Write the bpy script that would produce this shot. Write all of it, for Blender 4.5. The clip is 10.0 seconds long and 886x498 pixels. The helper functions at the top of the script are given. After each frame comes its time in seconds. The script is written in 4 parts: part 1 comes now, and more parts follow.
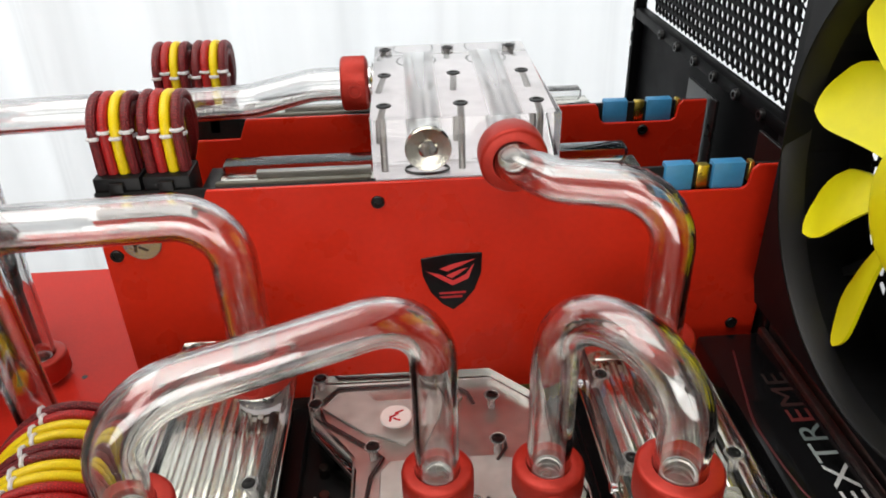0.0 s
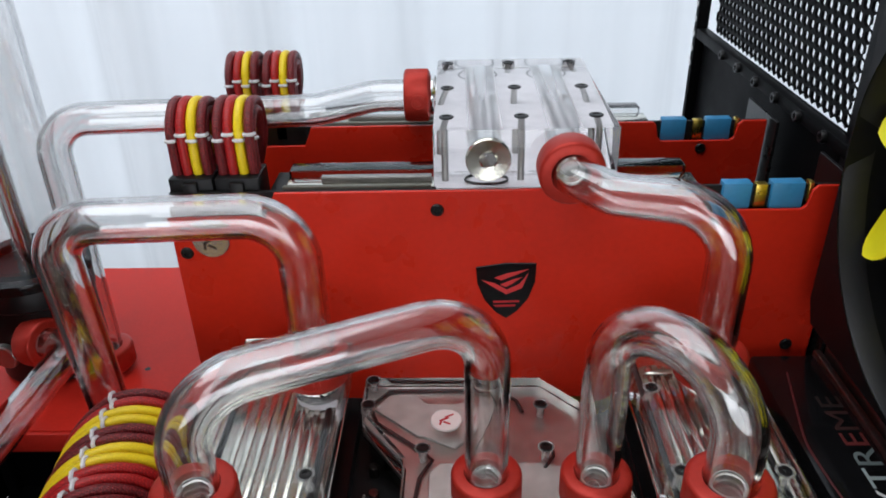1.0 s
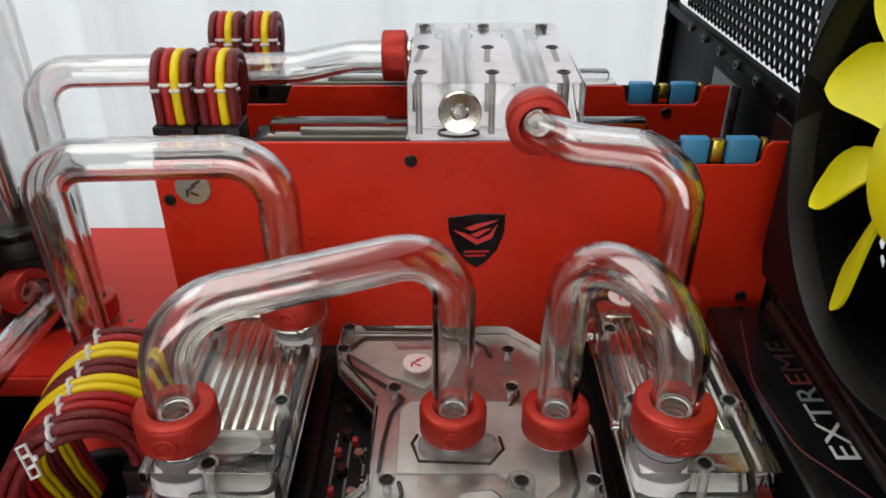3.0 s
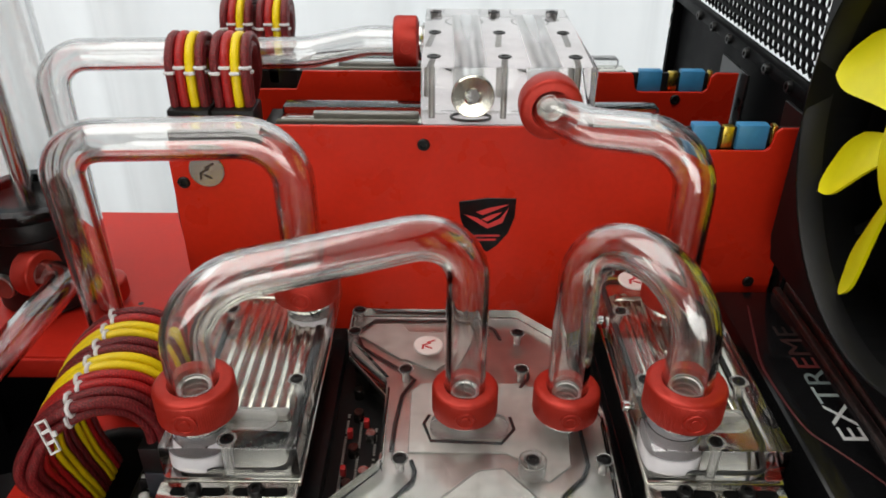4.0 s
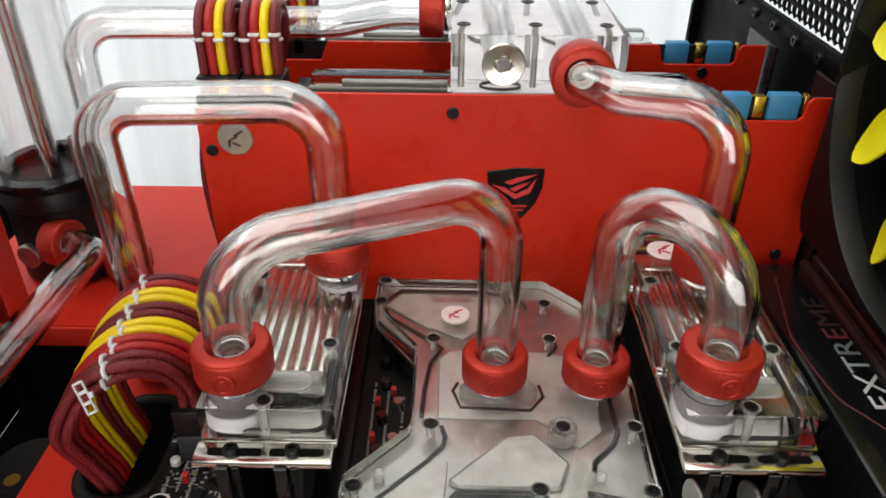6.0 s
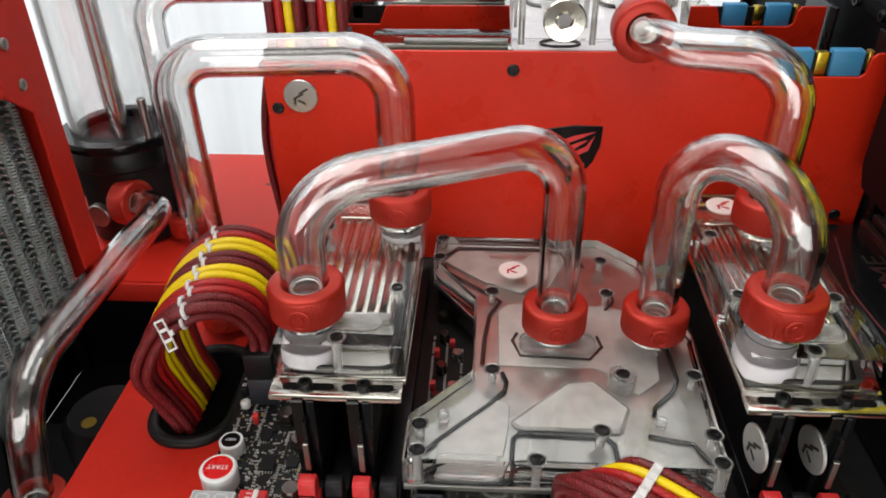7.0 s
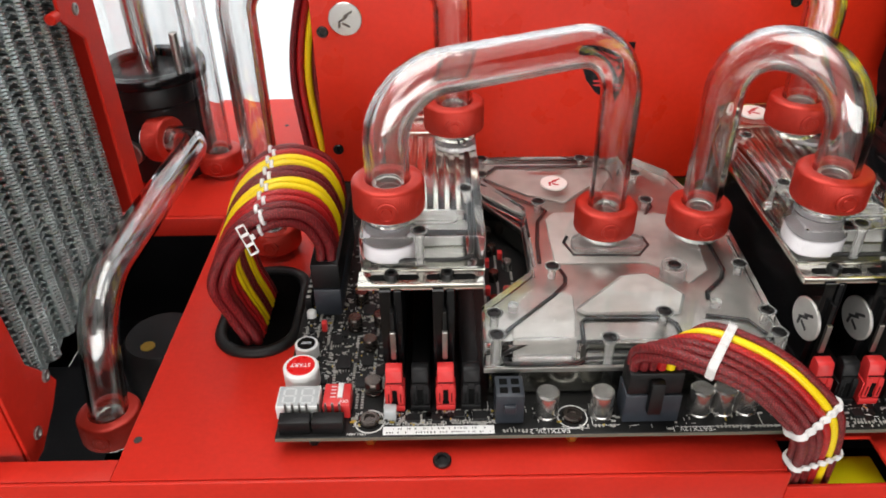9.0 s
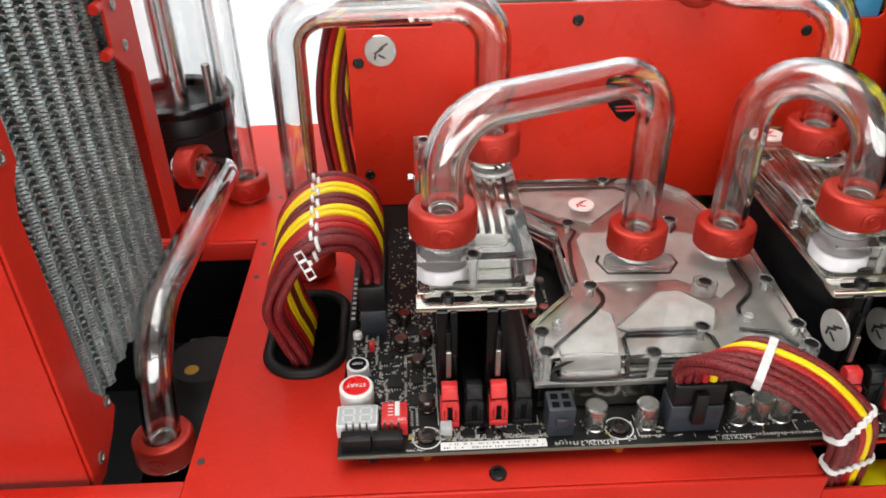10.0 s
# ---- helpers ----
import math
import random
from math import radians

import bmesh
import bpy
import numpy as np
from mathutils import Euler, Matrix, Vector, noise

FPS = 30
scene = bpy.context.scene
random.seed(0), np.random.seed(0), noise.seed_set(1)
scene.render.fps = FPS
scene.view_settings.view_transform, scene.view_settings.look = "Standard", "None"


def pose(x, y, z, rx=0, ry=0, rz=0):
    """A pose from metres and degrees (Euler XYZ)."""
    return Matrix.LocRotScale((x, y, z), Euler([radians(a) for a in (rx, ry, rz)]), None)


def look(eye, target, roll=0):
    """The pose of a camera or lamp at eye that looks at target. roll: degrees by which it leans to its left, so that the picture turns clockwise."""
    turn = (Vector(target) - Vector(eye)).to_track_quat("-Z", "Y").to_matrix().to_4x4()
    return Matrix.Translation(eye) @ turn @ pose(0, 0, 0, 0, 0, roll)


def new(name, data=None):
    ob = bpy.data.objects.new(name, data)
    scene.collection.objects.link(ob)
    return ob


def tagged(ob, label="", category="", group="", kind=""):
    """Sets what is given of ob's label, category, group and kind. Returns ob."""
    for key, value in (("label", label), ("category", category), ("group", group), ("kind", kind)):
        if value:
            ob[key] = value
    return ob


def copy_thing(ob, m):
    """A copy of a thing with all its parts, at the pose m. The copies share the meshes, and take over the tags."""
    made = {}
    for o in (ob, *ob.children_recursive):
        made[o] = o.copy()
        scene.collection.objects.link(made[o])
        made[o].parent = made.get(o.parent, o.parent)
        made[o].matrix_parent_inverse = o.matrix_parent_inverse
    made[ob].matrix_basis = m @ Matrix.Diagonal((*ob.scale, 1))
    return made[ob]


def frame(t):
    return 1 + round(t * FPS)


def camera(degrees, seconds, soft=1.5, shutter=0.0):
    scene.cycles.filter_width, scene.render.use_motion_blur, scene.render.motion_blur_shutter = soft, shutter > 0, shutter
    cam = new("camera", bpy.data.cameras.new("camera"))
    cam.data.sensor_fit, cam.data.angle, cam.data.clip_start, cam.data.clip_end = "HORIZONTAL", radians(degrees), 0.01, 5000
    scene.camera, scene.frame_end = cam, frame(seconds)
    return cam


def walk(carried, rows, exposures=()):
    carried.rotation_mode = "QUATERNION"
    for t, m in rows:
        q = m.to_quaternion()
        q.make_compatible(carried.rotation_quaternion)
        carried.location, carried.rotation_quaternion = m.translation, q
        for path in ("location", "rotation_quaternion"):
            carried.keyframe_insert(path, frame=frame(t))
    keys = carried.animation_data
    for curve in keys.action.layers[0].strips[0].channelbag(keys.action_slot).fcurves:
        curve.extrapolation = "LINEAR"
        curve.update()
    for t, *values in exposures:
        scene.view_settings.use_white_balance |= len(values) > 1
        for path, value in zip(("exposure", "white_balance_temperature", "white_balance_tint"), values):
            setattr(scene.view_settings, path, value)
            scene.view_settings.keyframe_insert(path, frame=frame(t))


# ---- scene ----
cam = camera(61.66, 10.0, soft=1.75)
PATH = [
    (0, (0.11860, -0.09790, 0.22920), (0.12660, 0.07470, 0.12840), -1.60),
    (0.5, (0.11260, -0.10080, 0.22900), (0.11300, 0.07430, 0.13240), -1.40),
    (1, (0.11450, -0.10530, 0.23030), (0.11020, 0.06960, 0.13340), -1.40),
    (1.5, (0.12090, -0.11330, 0.23040), (0.11980, 0.06140, 0.13300), -0.60),
    (2, (0.12290, -0.11920, 0.22820), (0.12240, 0.05540, 0.13070), -0.40),
    (2.5, (0.12230, -0.12280, 0.22500), (0.12220, 0.05120, 0.12630), -0.20),
    (4, (0.11420, -0.12910, 0.22210), (0.11440, 0.04300, 0.12030), 0.40),
    (4.5, (0.12130, -0.13150, 0.21900), (0.12350, 0.04010, 0.11630), 0.60),
    (5, (0.11980, -0.13130, 0.21810), (0.12240, 0.03960, 0.11430), 0.70),
    (5.5, (0.11700, -0.13410, 0.21920), (0.11850, 0.03640, 0.11480), 0.70),
    (6, (0.10500, -0.13250, 0.21650), (0.10370, 0.03750, 0.11120), 0.50),
    (6.2, (0.09690, -0.13420, 0.21290), (0.09320, 0.03570, 0.10760), 0.30),
    (7.3, (0.09510, -0.15190, 0.20800), (0.08260, 0.01570, 0.09970), -1.20),
    (7.5, (0.09600, -0.15660, 0.20820), (0.08260, 0.01110, 0.10000), -1.40),
    (8, (0.09820, -0.16500, 0.20910), (0.08500, 0.00210, 0.10010), -1.50),
    (8.5, (0.08780, -0.16340, 0.20370), (0.07780, 0.00320, 0.09360), -1.20),
    (9, (0.05720, -0.17320, 0.19300), (0.05760, -0.00820, 0.08000), -0.80),
    (9.5, (0.02130, -0.18130, 0.19090), (0.02930, -0.01720, 0.07690), 0.30),
    (10, (0.03060, -0.18160, 0.20260), (0.03740, -0.01440, 0.09300), -0.60),
]
walk(cam, [(t, look(eye, target, roll)) for t, eye, target, roll in PATH],
     [(0, -0.1, 6500, 10), (0.5, -0.33, 6150, 10), (1, -0.45, 5850, 10), (1.5, -0.47, 6000, 10), (2.5, -0.46, 6300, 10), (4.5, -0.28, 6500, 8), (6, -0.14, 6500, 9), (7.5, 0.04, 6400, 10), (9.0, 0.36, 6400, 10), (10, 0.4, 6400, 10)])

# ---------------------------------------------------------------- world and lights
world = bpy.data.worlds.new("world")
scene.world = world
world.use_nodes = True
wn = world.node_tree.nodes
sky = wn.new("ShaderNodeTexSky")
sky.sky_type, sky.sun_disc = "NISHITA", False
sky.sun_elevation, sky.sun_rotation = radians(45), radians(20)
wn["Background"].inputs[1].default_value = 0.1
world.node_tree.links.new(sky.outputs[0], wn["Background"].inputs[0])


def area(name, eye, target, sx, sy, watts, colour):
    lamp = bpy.data.lights.new(name, "AREA")
    lamp.shape, lamp.size, lamp.size_y, lamp.energy, lamp.color = "RECTANGLE", sx, sy, watts, colour
    ob = new(name, lamp)
    ob.matrix_world = look(eye, target)
    return ob


area("window_light", (0.1, 0.77, 0.3), (0.1, 0.0, 0.28), 1.9, 1.15, 9.8, (0.90, 0.96, 1.0))
area("ceiling_light", (-0.3, 0.0, 0.97), (-0.3, 0.0, 0.0), 1.2, 0.9, 10.5, (1.0, 0.97, 0.93))
area("south_window_light", (0.15, -1.02, 0.12), (0.1, 0.05, 0.06), 1.3, 0.5, 7.0, (1.0, 0.97, 0.93))


# ---------------------------------------------------------------- materials
def material(name, colour, rough=0.5, metal=0.0, spots=0.0, scale=300.0, bump=0.0, bump_scale=1500.0, coat=0.0, spec=0.5):
    """A principled surface with a slow stain, a fine grain and fine relief."""
    m = bpy.data.materials.new(name)
    m.use_nodes = True
    n, l = m.node_tree.nodes, m.node_tree.links
    b = n["Principled BSDF"]
    b.inputs["Roughness"].default_value, b.inputs["Metallic"].default_value = rough, metal
    b.inputs["Coat Weight"].default_value, b.inputs["Coat Roughness"].default_value = coat, 0.12
    b.inputs["Specular IOR Level"].default_value = spec
    co = n.new("ShaderNodeTexCoord")
    big, fine = n.new("ShaderNodeTexNoise"), n.new("ShaderNodeTexNoise")
    big.inputs["Scale"].default_value, big.inputs["Detail"].default_value = scale * 0.12, 4
    fine.inputs["Scale"].default_value, fine.inputs["Detail"].default_value = scale, 3
    for t in (big, fine):
        l.new(co.outputs["Object"], t.inputs["Vector"])
    add = n.new("ShaderNodeMath")
    add.operation = "ADD"
    l.new(big.outputs[0], add.inputs[0]), l.new(fine.outputs[0], add.inputs[1])
    ramp = n.new("ShaderNodeMapRange")
    ramp.inputs[1].default_value, ramp.inputs[2].default_value = 0.7, 1.3
    ramp.inputs[3].default_value, ramp.inputs[4].default_value = 1 - spots, 1 + spots
    l.new(add.outputs[0], ramp.inputs[0])
    mix = n.new("ShaderNodeVectorMath")
    mix.operation = "SCALE"
    mix.inputs[0].default_value = colour
    l.new(ramp.outputs[0], mix.inputs["Scale"])
    l.new(mix.outputs[0], b.inputs["Base Color"])
    rr = n.new("ShaderNodeMapRange")
    rr.inputs[1].default_value, rr.inputs[2].default_value = 0.3, 0.7
    rr.inputs[3].default_value, rr.inputs[4].default_value = max(0.02, rough * 0.85), min(1, rough * 1.15)
    l.new(big.outputs[0], rr.inputs[0]), l.new(rr.outputs[0], b.inputs["Roughness"])
    if bump:
        t = n.new("ShaderNodeTexNoise")
        t.inputs["Scale"].default_value, t.inputs["Detail"].default_value = bump_scale, 2
        l.new(co.outputs["Object"], t.inputs["Vector"])
        u = n.new("ShaderNodeBump")
        u.inputs["Strength"].default_value, u.inputs["Distance"].default_value = bump, 0.0002
        l.new(t.outputs[0], u.inputs["Height"]), l.new(u.outputs[0], b.inputs["Normal"])
    return m


def glass(name, rough, ior=1.49, tint=(1, 1, 1)):
    m = bpy.data.materials.new(name)
    m.use_nodes = True
    b = m.node_tree.nodes["Principled BSDF"]
    b.inputs["Transmission Weight"].default_value, b.inputs["IOR"].default_value = 1.0, ior
    b.inputs["Roughness"].default_value = rough
    b.inputs["Base Color"].default_value = (*tint, 1)
    return m


def sleeve(name, colour, light=1.12, dark=0.8):
    """Braided cable sleeve: a fine woven relief and lighter strands."""
    m = bpy.data.materials.new(name)
    m.use_nodes = True
    n, l = m.node_tree.nodes, m.node_tree.links
    b = n["Principled BSDF"]
    co = n.new("ShaderNodeTexCoord")
    w = n.new("ShaderNodeTexVoronoi")
    w.inputs["Scale"].default_value, w.inputs["Randomness"].default_value = 1250, 0.3
    l.new(co.outputs["Object"], w.inputs["Vector"])
    ramp = n.new("ShaderNodeMapRange")
    ramp.inputs[1].default_value, ramp.inputs[2].default_value = 0.1, 0.6
    ramp.inputs[3].default_value, ramp.inputs[4].default_value = light, dark
    l.new(w.outputs["Distance"], ramp.inputs[0])
    mix = n.new("ShaderNodeVectorMath")
    mix.operation = "SCALE"
    mix.inputs[0].default_value = colour
    l.new(ramp.outputs[0], mix.inputs["Scale"]), l.new(mix.outputs[0], b.inputs["Base Color"])
    u = n.new("ShaderNodeBump")
    u.inputs["Strength"].default_value, u.inputs["Distance"].default_value = 0.6, 0.0003
    l.new(ramp.outputs[0], u.inputs["Height"]), l.new(u.outputs[0], b.inputs["Normal"])
    b.inputs["Roughness"].default_value = 0.4
    return m


RED = material("red_powder_coat", (0.55, 0.024, 0.013), 0.34, 0, 0.07, 500, 0.12, 2500, spec=0.18)
RED_PLATE = material("red_backplate", (0.57, 0.021, 0.006), 0.3, 0, 0.06, 400, 0.1, 3000, spec=0.28)
ANOD = material("red_anodised", (0.42, 0.024, 0.012), 0.38, 0.45, 0.1, 600, 0.1, 3000)
NICKEL = material("nickel", (0.68, 0.67, 0.60), 0.14, 1, 0.1, 250, 0.08, 900)
SATIN = material("satin_nickel", (0.50, 0.50, 0.47), 0.34, 1, 0.2, 160, 0.35, 250)
SILVER = material("brushed_silver", (0.74, 0.73, 0.70), 0.36, 0.7, 0.08, 300, 0.1, 900)
CHROME = material("chrome", (0.82, 0.82, 0.82), 0.1, 1, 0.05, 300)
STEEL = material("dull_steel", (0.36, 0.35, 0.33), 0.35, 1, 0.1, 300)
BLACK = material("black_plastic", (0.006, 0.006, 0.0065), 0.42, 0, 0.25, 400, 0.1, 2500, spec=0.3)
GREYBLACK = material("slate_plastic", (0.023, 0.028, 0.037), 0.45, 0, 0.2, 400, 0.1, 2500)
FANBLK = material("fan_plastic", (0.004, 0.004, 0.0045), 0.42, 0, 0.2, 300, 0.1, 1500, spec=0.15)
FANLIP = material("fan_lip", (0.005, 0.005, 0.006), 0.45, 0, 0.2, 300, 0.1, 1500, spec=0.3)
GLOSS = material("black_gloss", (0.006, 0.006, 0.0065), 0.15, 0, 0.2, 300, 0.03, 900, spec=0.32)
RIDGE = material("dark_chrome", (0.30, 0.24, 0.23), 0.34, 1, 0.2, 500, 0.05, 900)
REDLINE = material("dark_red_print", (0.075, 0.003, 0.004), 0.55, 0, 0.15, 900)
CASE = material("black_steel", (0.004, 0.004, 0.0045), 0.5, 0, 0.25, 300, 0.2, 2500, spec=0.05)
CAN = material("capacitor_can", (0.55, 0.54, 0.52), 0.27, 0.95, 0.1, 400, 0.1, 900)
DARKCAN = material("dark_can", (0.12, 0.10, 0.09), 0.22, 0.9, 0.15, 500)
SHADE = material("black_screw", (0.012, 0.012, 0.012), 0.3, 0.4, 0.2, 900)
PCB = material("black_pcb", (0.006, 0.006, 0.006), 0.45, 0, 0.45, 900, 0.2, 2200, spec=0.3)
PCB_EDGE = material("pcb_laminate", (0.13, 0.125, 0.095), 0.5, 0, 0.1, 900)
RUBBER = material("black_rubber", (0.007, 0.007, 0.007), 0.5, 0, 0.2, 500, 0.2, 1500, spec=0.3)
WHITE = material("white_plastic", (0.75, 0.75, 0.74), 0.4, 0, 0.05, 400)
GREY = material("grey_display", (0.42, 0.44, 0.45), 0.3, 0, 0.05, 600)
SEG = material("unlit_segment", (0.58, 0.6, 0.6), 0.35, 0, 0.03, 600)
BLUE = material("blue_plastic", (0.045, 0.24, 0.46), 0.4, 0, 0.08, 400)
YELLOW = material("yellow_plastic", (0.88, 0.82, 0.004), 0.38, 0, 0.05, 120, 0.04, 900)
GOLD = material("gold_contact", (0.75, 0.55, 0.1), 0.3, 1, 0.1, 600)
LATCH = material("red_plastic", (0.62, 0.03, 0.03), 0.4, 0, 0.08, 500)
BUTTON = material("red_button", (0.65, 0.012, 0.012), 0.25, 0, 0.04, 400)
SILK = material("silkscreen", (0.7, 0.7, 0.68), 0.6, 0, 0.1, 900)
INK = material("dark_print", (0.03, 0.03, 0.03), 0.6, 0, 0.2, 900)
REDINK = material("red_print", (0.45, 0.01, 0.015), 0.4, 0, 0.1, 900)
PINK = material("emblem_white", (0.75, 0.66, 0.63), 0.35, 0, 0.05, 400)
FIN = material("radiator_fin", (0.64, 0.70, 0.69), 0.24, 0.72, 0.2, 700)
ORING = material("seal_ring", (0.012, 0.012, 0.012), 0.4, 0, 0.2, 500)
FROST = material("milled_pocket", (0.52, 0.52, 0.49), 0.38, 0.7, 0.2, 160, 0.4, 260)
# near-black patches that paint the shade of recesses on solid parts
RECESS_SHADE = material("recess_shade", (0.003, 0.003, 0.003), 0.8, 0, 0.1, 600, spec=0.1)
TUBE = glass("clear_tube", 0.0, 1.57, (0.985, 0.985, 0.98))
TUBE.node_tree.nodes["Principled BSDF"].inputs["Coat Weight"].default_value = 1.0
TUBE.node_tree.nodes["Principled BSDF"].inputs["Coat IOR"].default_value = 1.62
TUBE.node_tree.nodes["Principled BSDF"].inputs["Coat Roughness"].default_value = 0.02
ACRYL = glass("clear_acrylic", 0.01, 1.49, (0.995, 1.0, 0.99))
MAROON, SRED, SYEL = sleeve("maroon_sleeve", (0.22, 0.014, 0.017), 1.6, 0.45), sleeve("red_sleeve", (0.52, 0.014, 0.014), 1.25, 0.6), sleeve("yellow_sleeve", (0.92, 0.68, 0.004), 1.05, 0.92)
MILLED = glass("milled_acrylic", 0.25, 1.3, (0.97, 0.97, 0.96))
MILLED.node_tree.nodes["Principled BSDF"].inputs["Transmission Weight"].default_value = 0.88
BORE = glass("threaded_bore", 0.1, 1.3, (0.99, 0.99, 0.99))
CAVITY = glass("drilled_acrylic", 0.28, 1.49, (0.99, 0.99, 0.99))
COMB = glass("comb_plastic", 0.12, 1.45, (0.95, 0.95, 0.95))
COMB.node_tree.nodes["Principled BSDF"].inputs["Transmission Weight"].default_value = 0.25
CLIP = material("milky_plastic", (0.72, 0.71, 0.70), 0.35, 0, 0.06, 500)
PALE = material("milled_underside", (0.68, 0.66, 0.69), 0.5, 0, 0.1, 200)
PAD = material("solder_pad", (0.42, 0.41, 0.38), 0.4, 0.25, 0.3, 900)
PAINT = material("wall_paint", (0.46, 0.45, 0.44), 0.85, 0, 0.04, 8)
CEIL = material("ceiling_paint", (0.8, 0.8, 0.79), 0.9, 0, 0.03, 8)
FLOORM = material("floor_boards", (0.35, 0.27, 0.2), 0.5, 0, 0.2, 12)
# near-black for the shade inside the cable opening
OPENING_SHADE = material("opening_shade", (0.002, 0.002, 0.002), 0.9, 0, 0.1, 300, spec=0.05)
TABLE = material("table_top", (0.5, 0.48, 0.46), 0.4, 0, 0.08, 30)

cloth = bpy.data.materials.new("curtain_cloth")
cloth.use_nodes = True
cn, cl = cloth.node_tree.nodes, cloth.node_tree.links
ctr, cdi, cmx = cn.new("ShaderNodeBsdfTranslucent"), cn.new("ShaderNodeBsdfDiffuse"), cn.new("ShaderNodeMixShader")
cnoise = cn.new("ShaderNodeTexNoise")
cnoise.inputs["Scale"].default_value = 6
cr = cn.new("ShaderNodeMapRange")
cr.inputs[3].default_value, cr.inputs[4].default_value = 0.78, 0.94
cl.new(cnoise.outputs[0], cr.inputs[0])
cl.new(cr.outputs[0], ctr.inputs[0]), cl.new(cr.outputs[0], cdi.inputs[0])
cmx.inputs[0].default_value = 0.35
cl.new(ctr.outputs[0], cmx.inputs[1]), cl.new(cdi.outputs[0], cmx.inputs[2])
cl.new(cmx.outputs[0], cn["Material Output"].inputs[0])


# ---------------------------------------------------------------- builders (all sizes in millimetres)
def link(name, bm, mat, smooth=False, recalc=True):
    bmesh.ops.scale(bm, vec=(0.001, 0.001, 0.001), verts=bm.verts)
    if recalc:
        bmesh.ops.recalc_face_normals(bm, faces=bm.faces)
    me = bpy.data.meshes.new(name)
    bm.to_mesh(me)
    bm.free()
    me.materials.append(mat)
    if smooth:
        me.shade_smooth()
        me.set_sharp_from_angle(angle=radians(38))
    return new(name, me)


def part(name, bm, mat, parent, label="", smooth=True, recalc=True):
    ob = link(name, bm, mat, smooth, recalc)
    ob.parent = parent
    w = Matrix.Identity(4)
    p = parent
    while p is not None:
        w = p.matrix_basis if p.parent is None else w
        p = p.parent
    ob.matrix_parent_inverse = w.inverted() if parent.parent is None else Matrix.Identity(4)
    if label:
        tagged(ob, label)
    return ob


def thing(name, at, label, category, group="", kind=""):
    ob = new(name)
    ob.matrix_basis = pose(at[0] * 0.001, at[1] * 0.001, at[2] * 0.001)
    ob.empty_display_size = 0.01
    return tagged(ob, label, category, group, kind)


def solo(name, bm, mat, label, category, group="", kind="", smooth=True):
    return tagged(link(name, bm, mat, smooth), label, category, group, kind)


def join(bm, other):
    me = bpy.data.meshes.new("tmp")
    other.to_mesh(me)
    other.free()
    bm.from_mesh(me)
    bpy.data.meshes.remove(me)
    return bm


def box(x0, x1, y0, y1, z0, z1, bevel=0.0, seg=2):
    bm = bmesh.new()
    bmesh.ops.create_cube(bm, size=1)
    for v in bm.verts:
        v.co = Vector(((x0 + x1) / 2 + v.co.x * (x1 - x0), (y0 + y1) / 2 + v.co.y * (y1 - y0), (z0 + z1) / 2 + v.co.z * (z1 - z0)))
    if bevel:
        bmesh.ops.bevel(bm, geom=bm.edges[:], offset=bevel, segments=seg, affect="EDGES", profile=0.5)
    return bm


def axes(d):
    d = Vector(d).normalized()
    a = d.cross(Vector((0, 0, 1)) if abs(d.z) < 0.9 else Vector((0, 1, 0))).normalized()
    return d, a, d.cross(a)


def lathe(base, d, rings, seg=32, knurl=0.0, closed=True):
    """A turned body: rings of (height, radius) along d from base; radius 0 closes to a point; a closed ring profile makes a hollow body."""
    d, a, b = axes(d)
    base = Vector(base)
    bm = bmesh.new()
    rows = []
    for h, r in rings:
        if r <= 0:
            rows.append([bm.verts.new(base + d * h)])
        else:
            rows.append([bm.verts.new(base + d * h + (a * math.cos(6.283185 * k / seg) + b * math.sin(6.283185 * k / seg)) * (r + (knurl if k % 2 else 0) * (r > 11.5))) for k in range(seg)])
    pairs = list(zip(rows, rows[1:]))
    if closed:
        pairs.append((rows[-1], rows[0]))
    for p, q in pairs:
        if len(p) == 1 and len(q) == 1:
            continue
        for k in range(seg):
            k2 = (k + 1) % seg
            if len(p) == 1:
                bm.faces.new((p[0], q[k], q[k2]))
            elif len(q) == 1:
                bm.faces.new((p[k], q[0], p[k2]))
            else:
                bm.faces.new((p[k], q[k], q[k2], p[k2]))
    return bm


def cyl(base, d, h, r, bevel=0.0, seg=24):
    e = min(bevel, h * 0.45, r * 0.45)
    rings = [(0, 0), (0, r - e), (e, r), (h - e, r), (h, r - e), (h, 0)] if e else [(0, 0), (0, r), (h, r), (h, 0)]
    return lathe(base, d, rings, seg, closed=False)


def prism(outline, z0, z1, bevel=0.0):
    bm = bmesh.new()
    lo = [bm.verts.new((x, y, z0)) for x, y in outline]
    hi = [bm.verts.new((x, y, z1)) for x, y in outline]
    bm.faces.new(lo[::-1]), bm.faces.new(hi)
    n = len(outline)
    for k in range(n):
        bm.faces.new((lo[k], lo[(k + 1) % n], hi[(k + 1) % n], hi[k]))
    bmesh.ops.recalc_face_normals(bm, faces=bm.faces)
    if bevel:
        bmesh.ops.bevel(bm, geom=bm.edges[:], offset=bevel, segments=1, affect="EDGES")
    return bm


def turned(bm, m):
    """The mesh moved by m, whose shift is in millimetres."""
    bmesh.ops.transform(bm, matrix=m, verts=bm.verts)
    return bm


def mm(x, y, z, rx=0, ry=0, rz=0):
    return pose(x, y, z, rx, ry, rz)


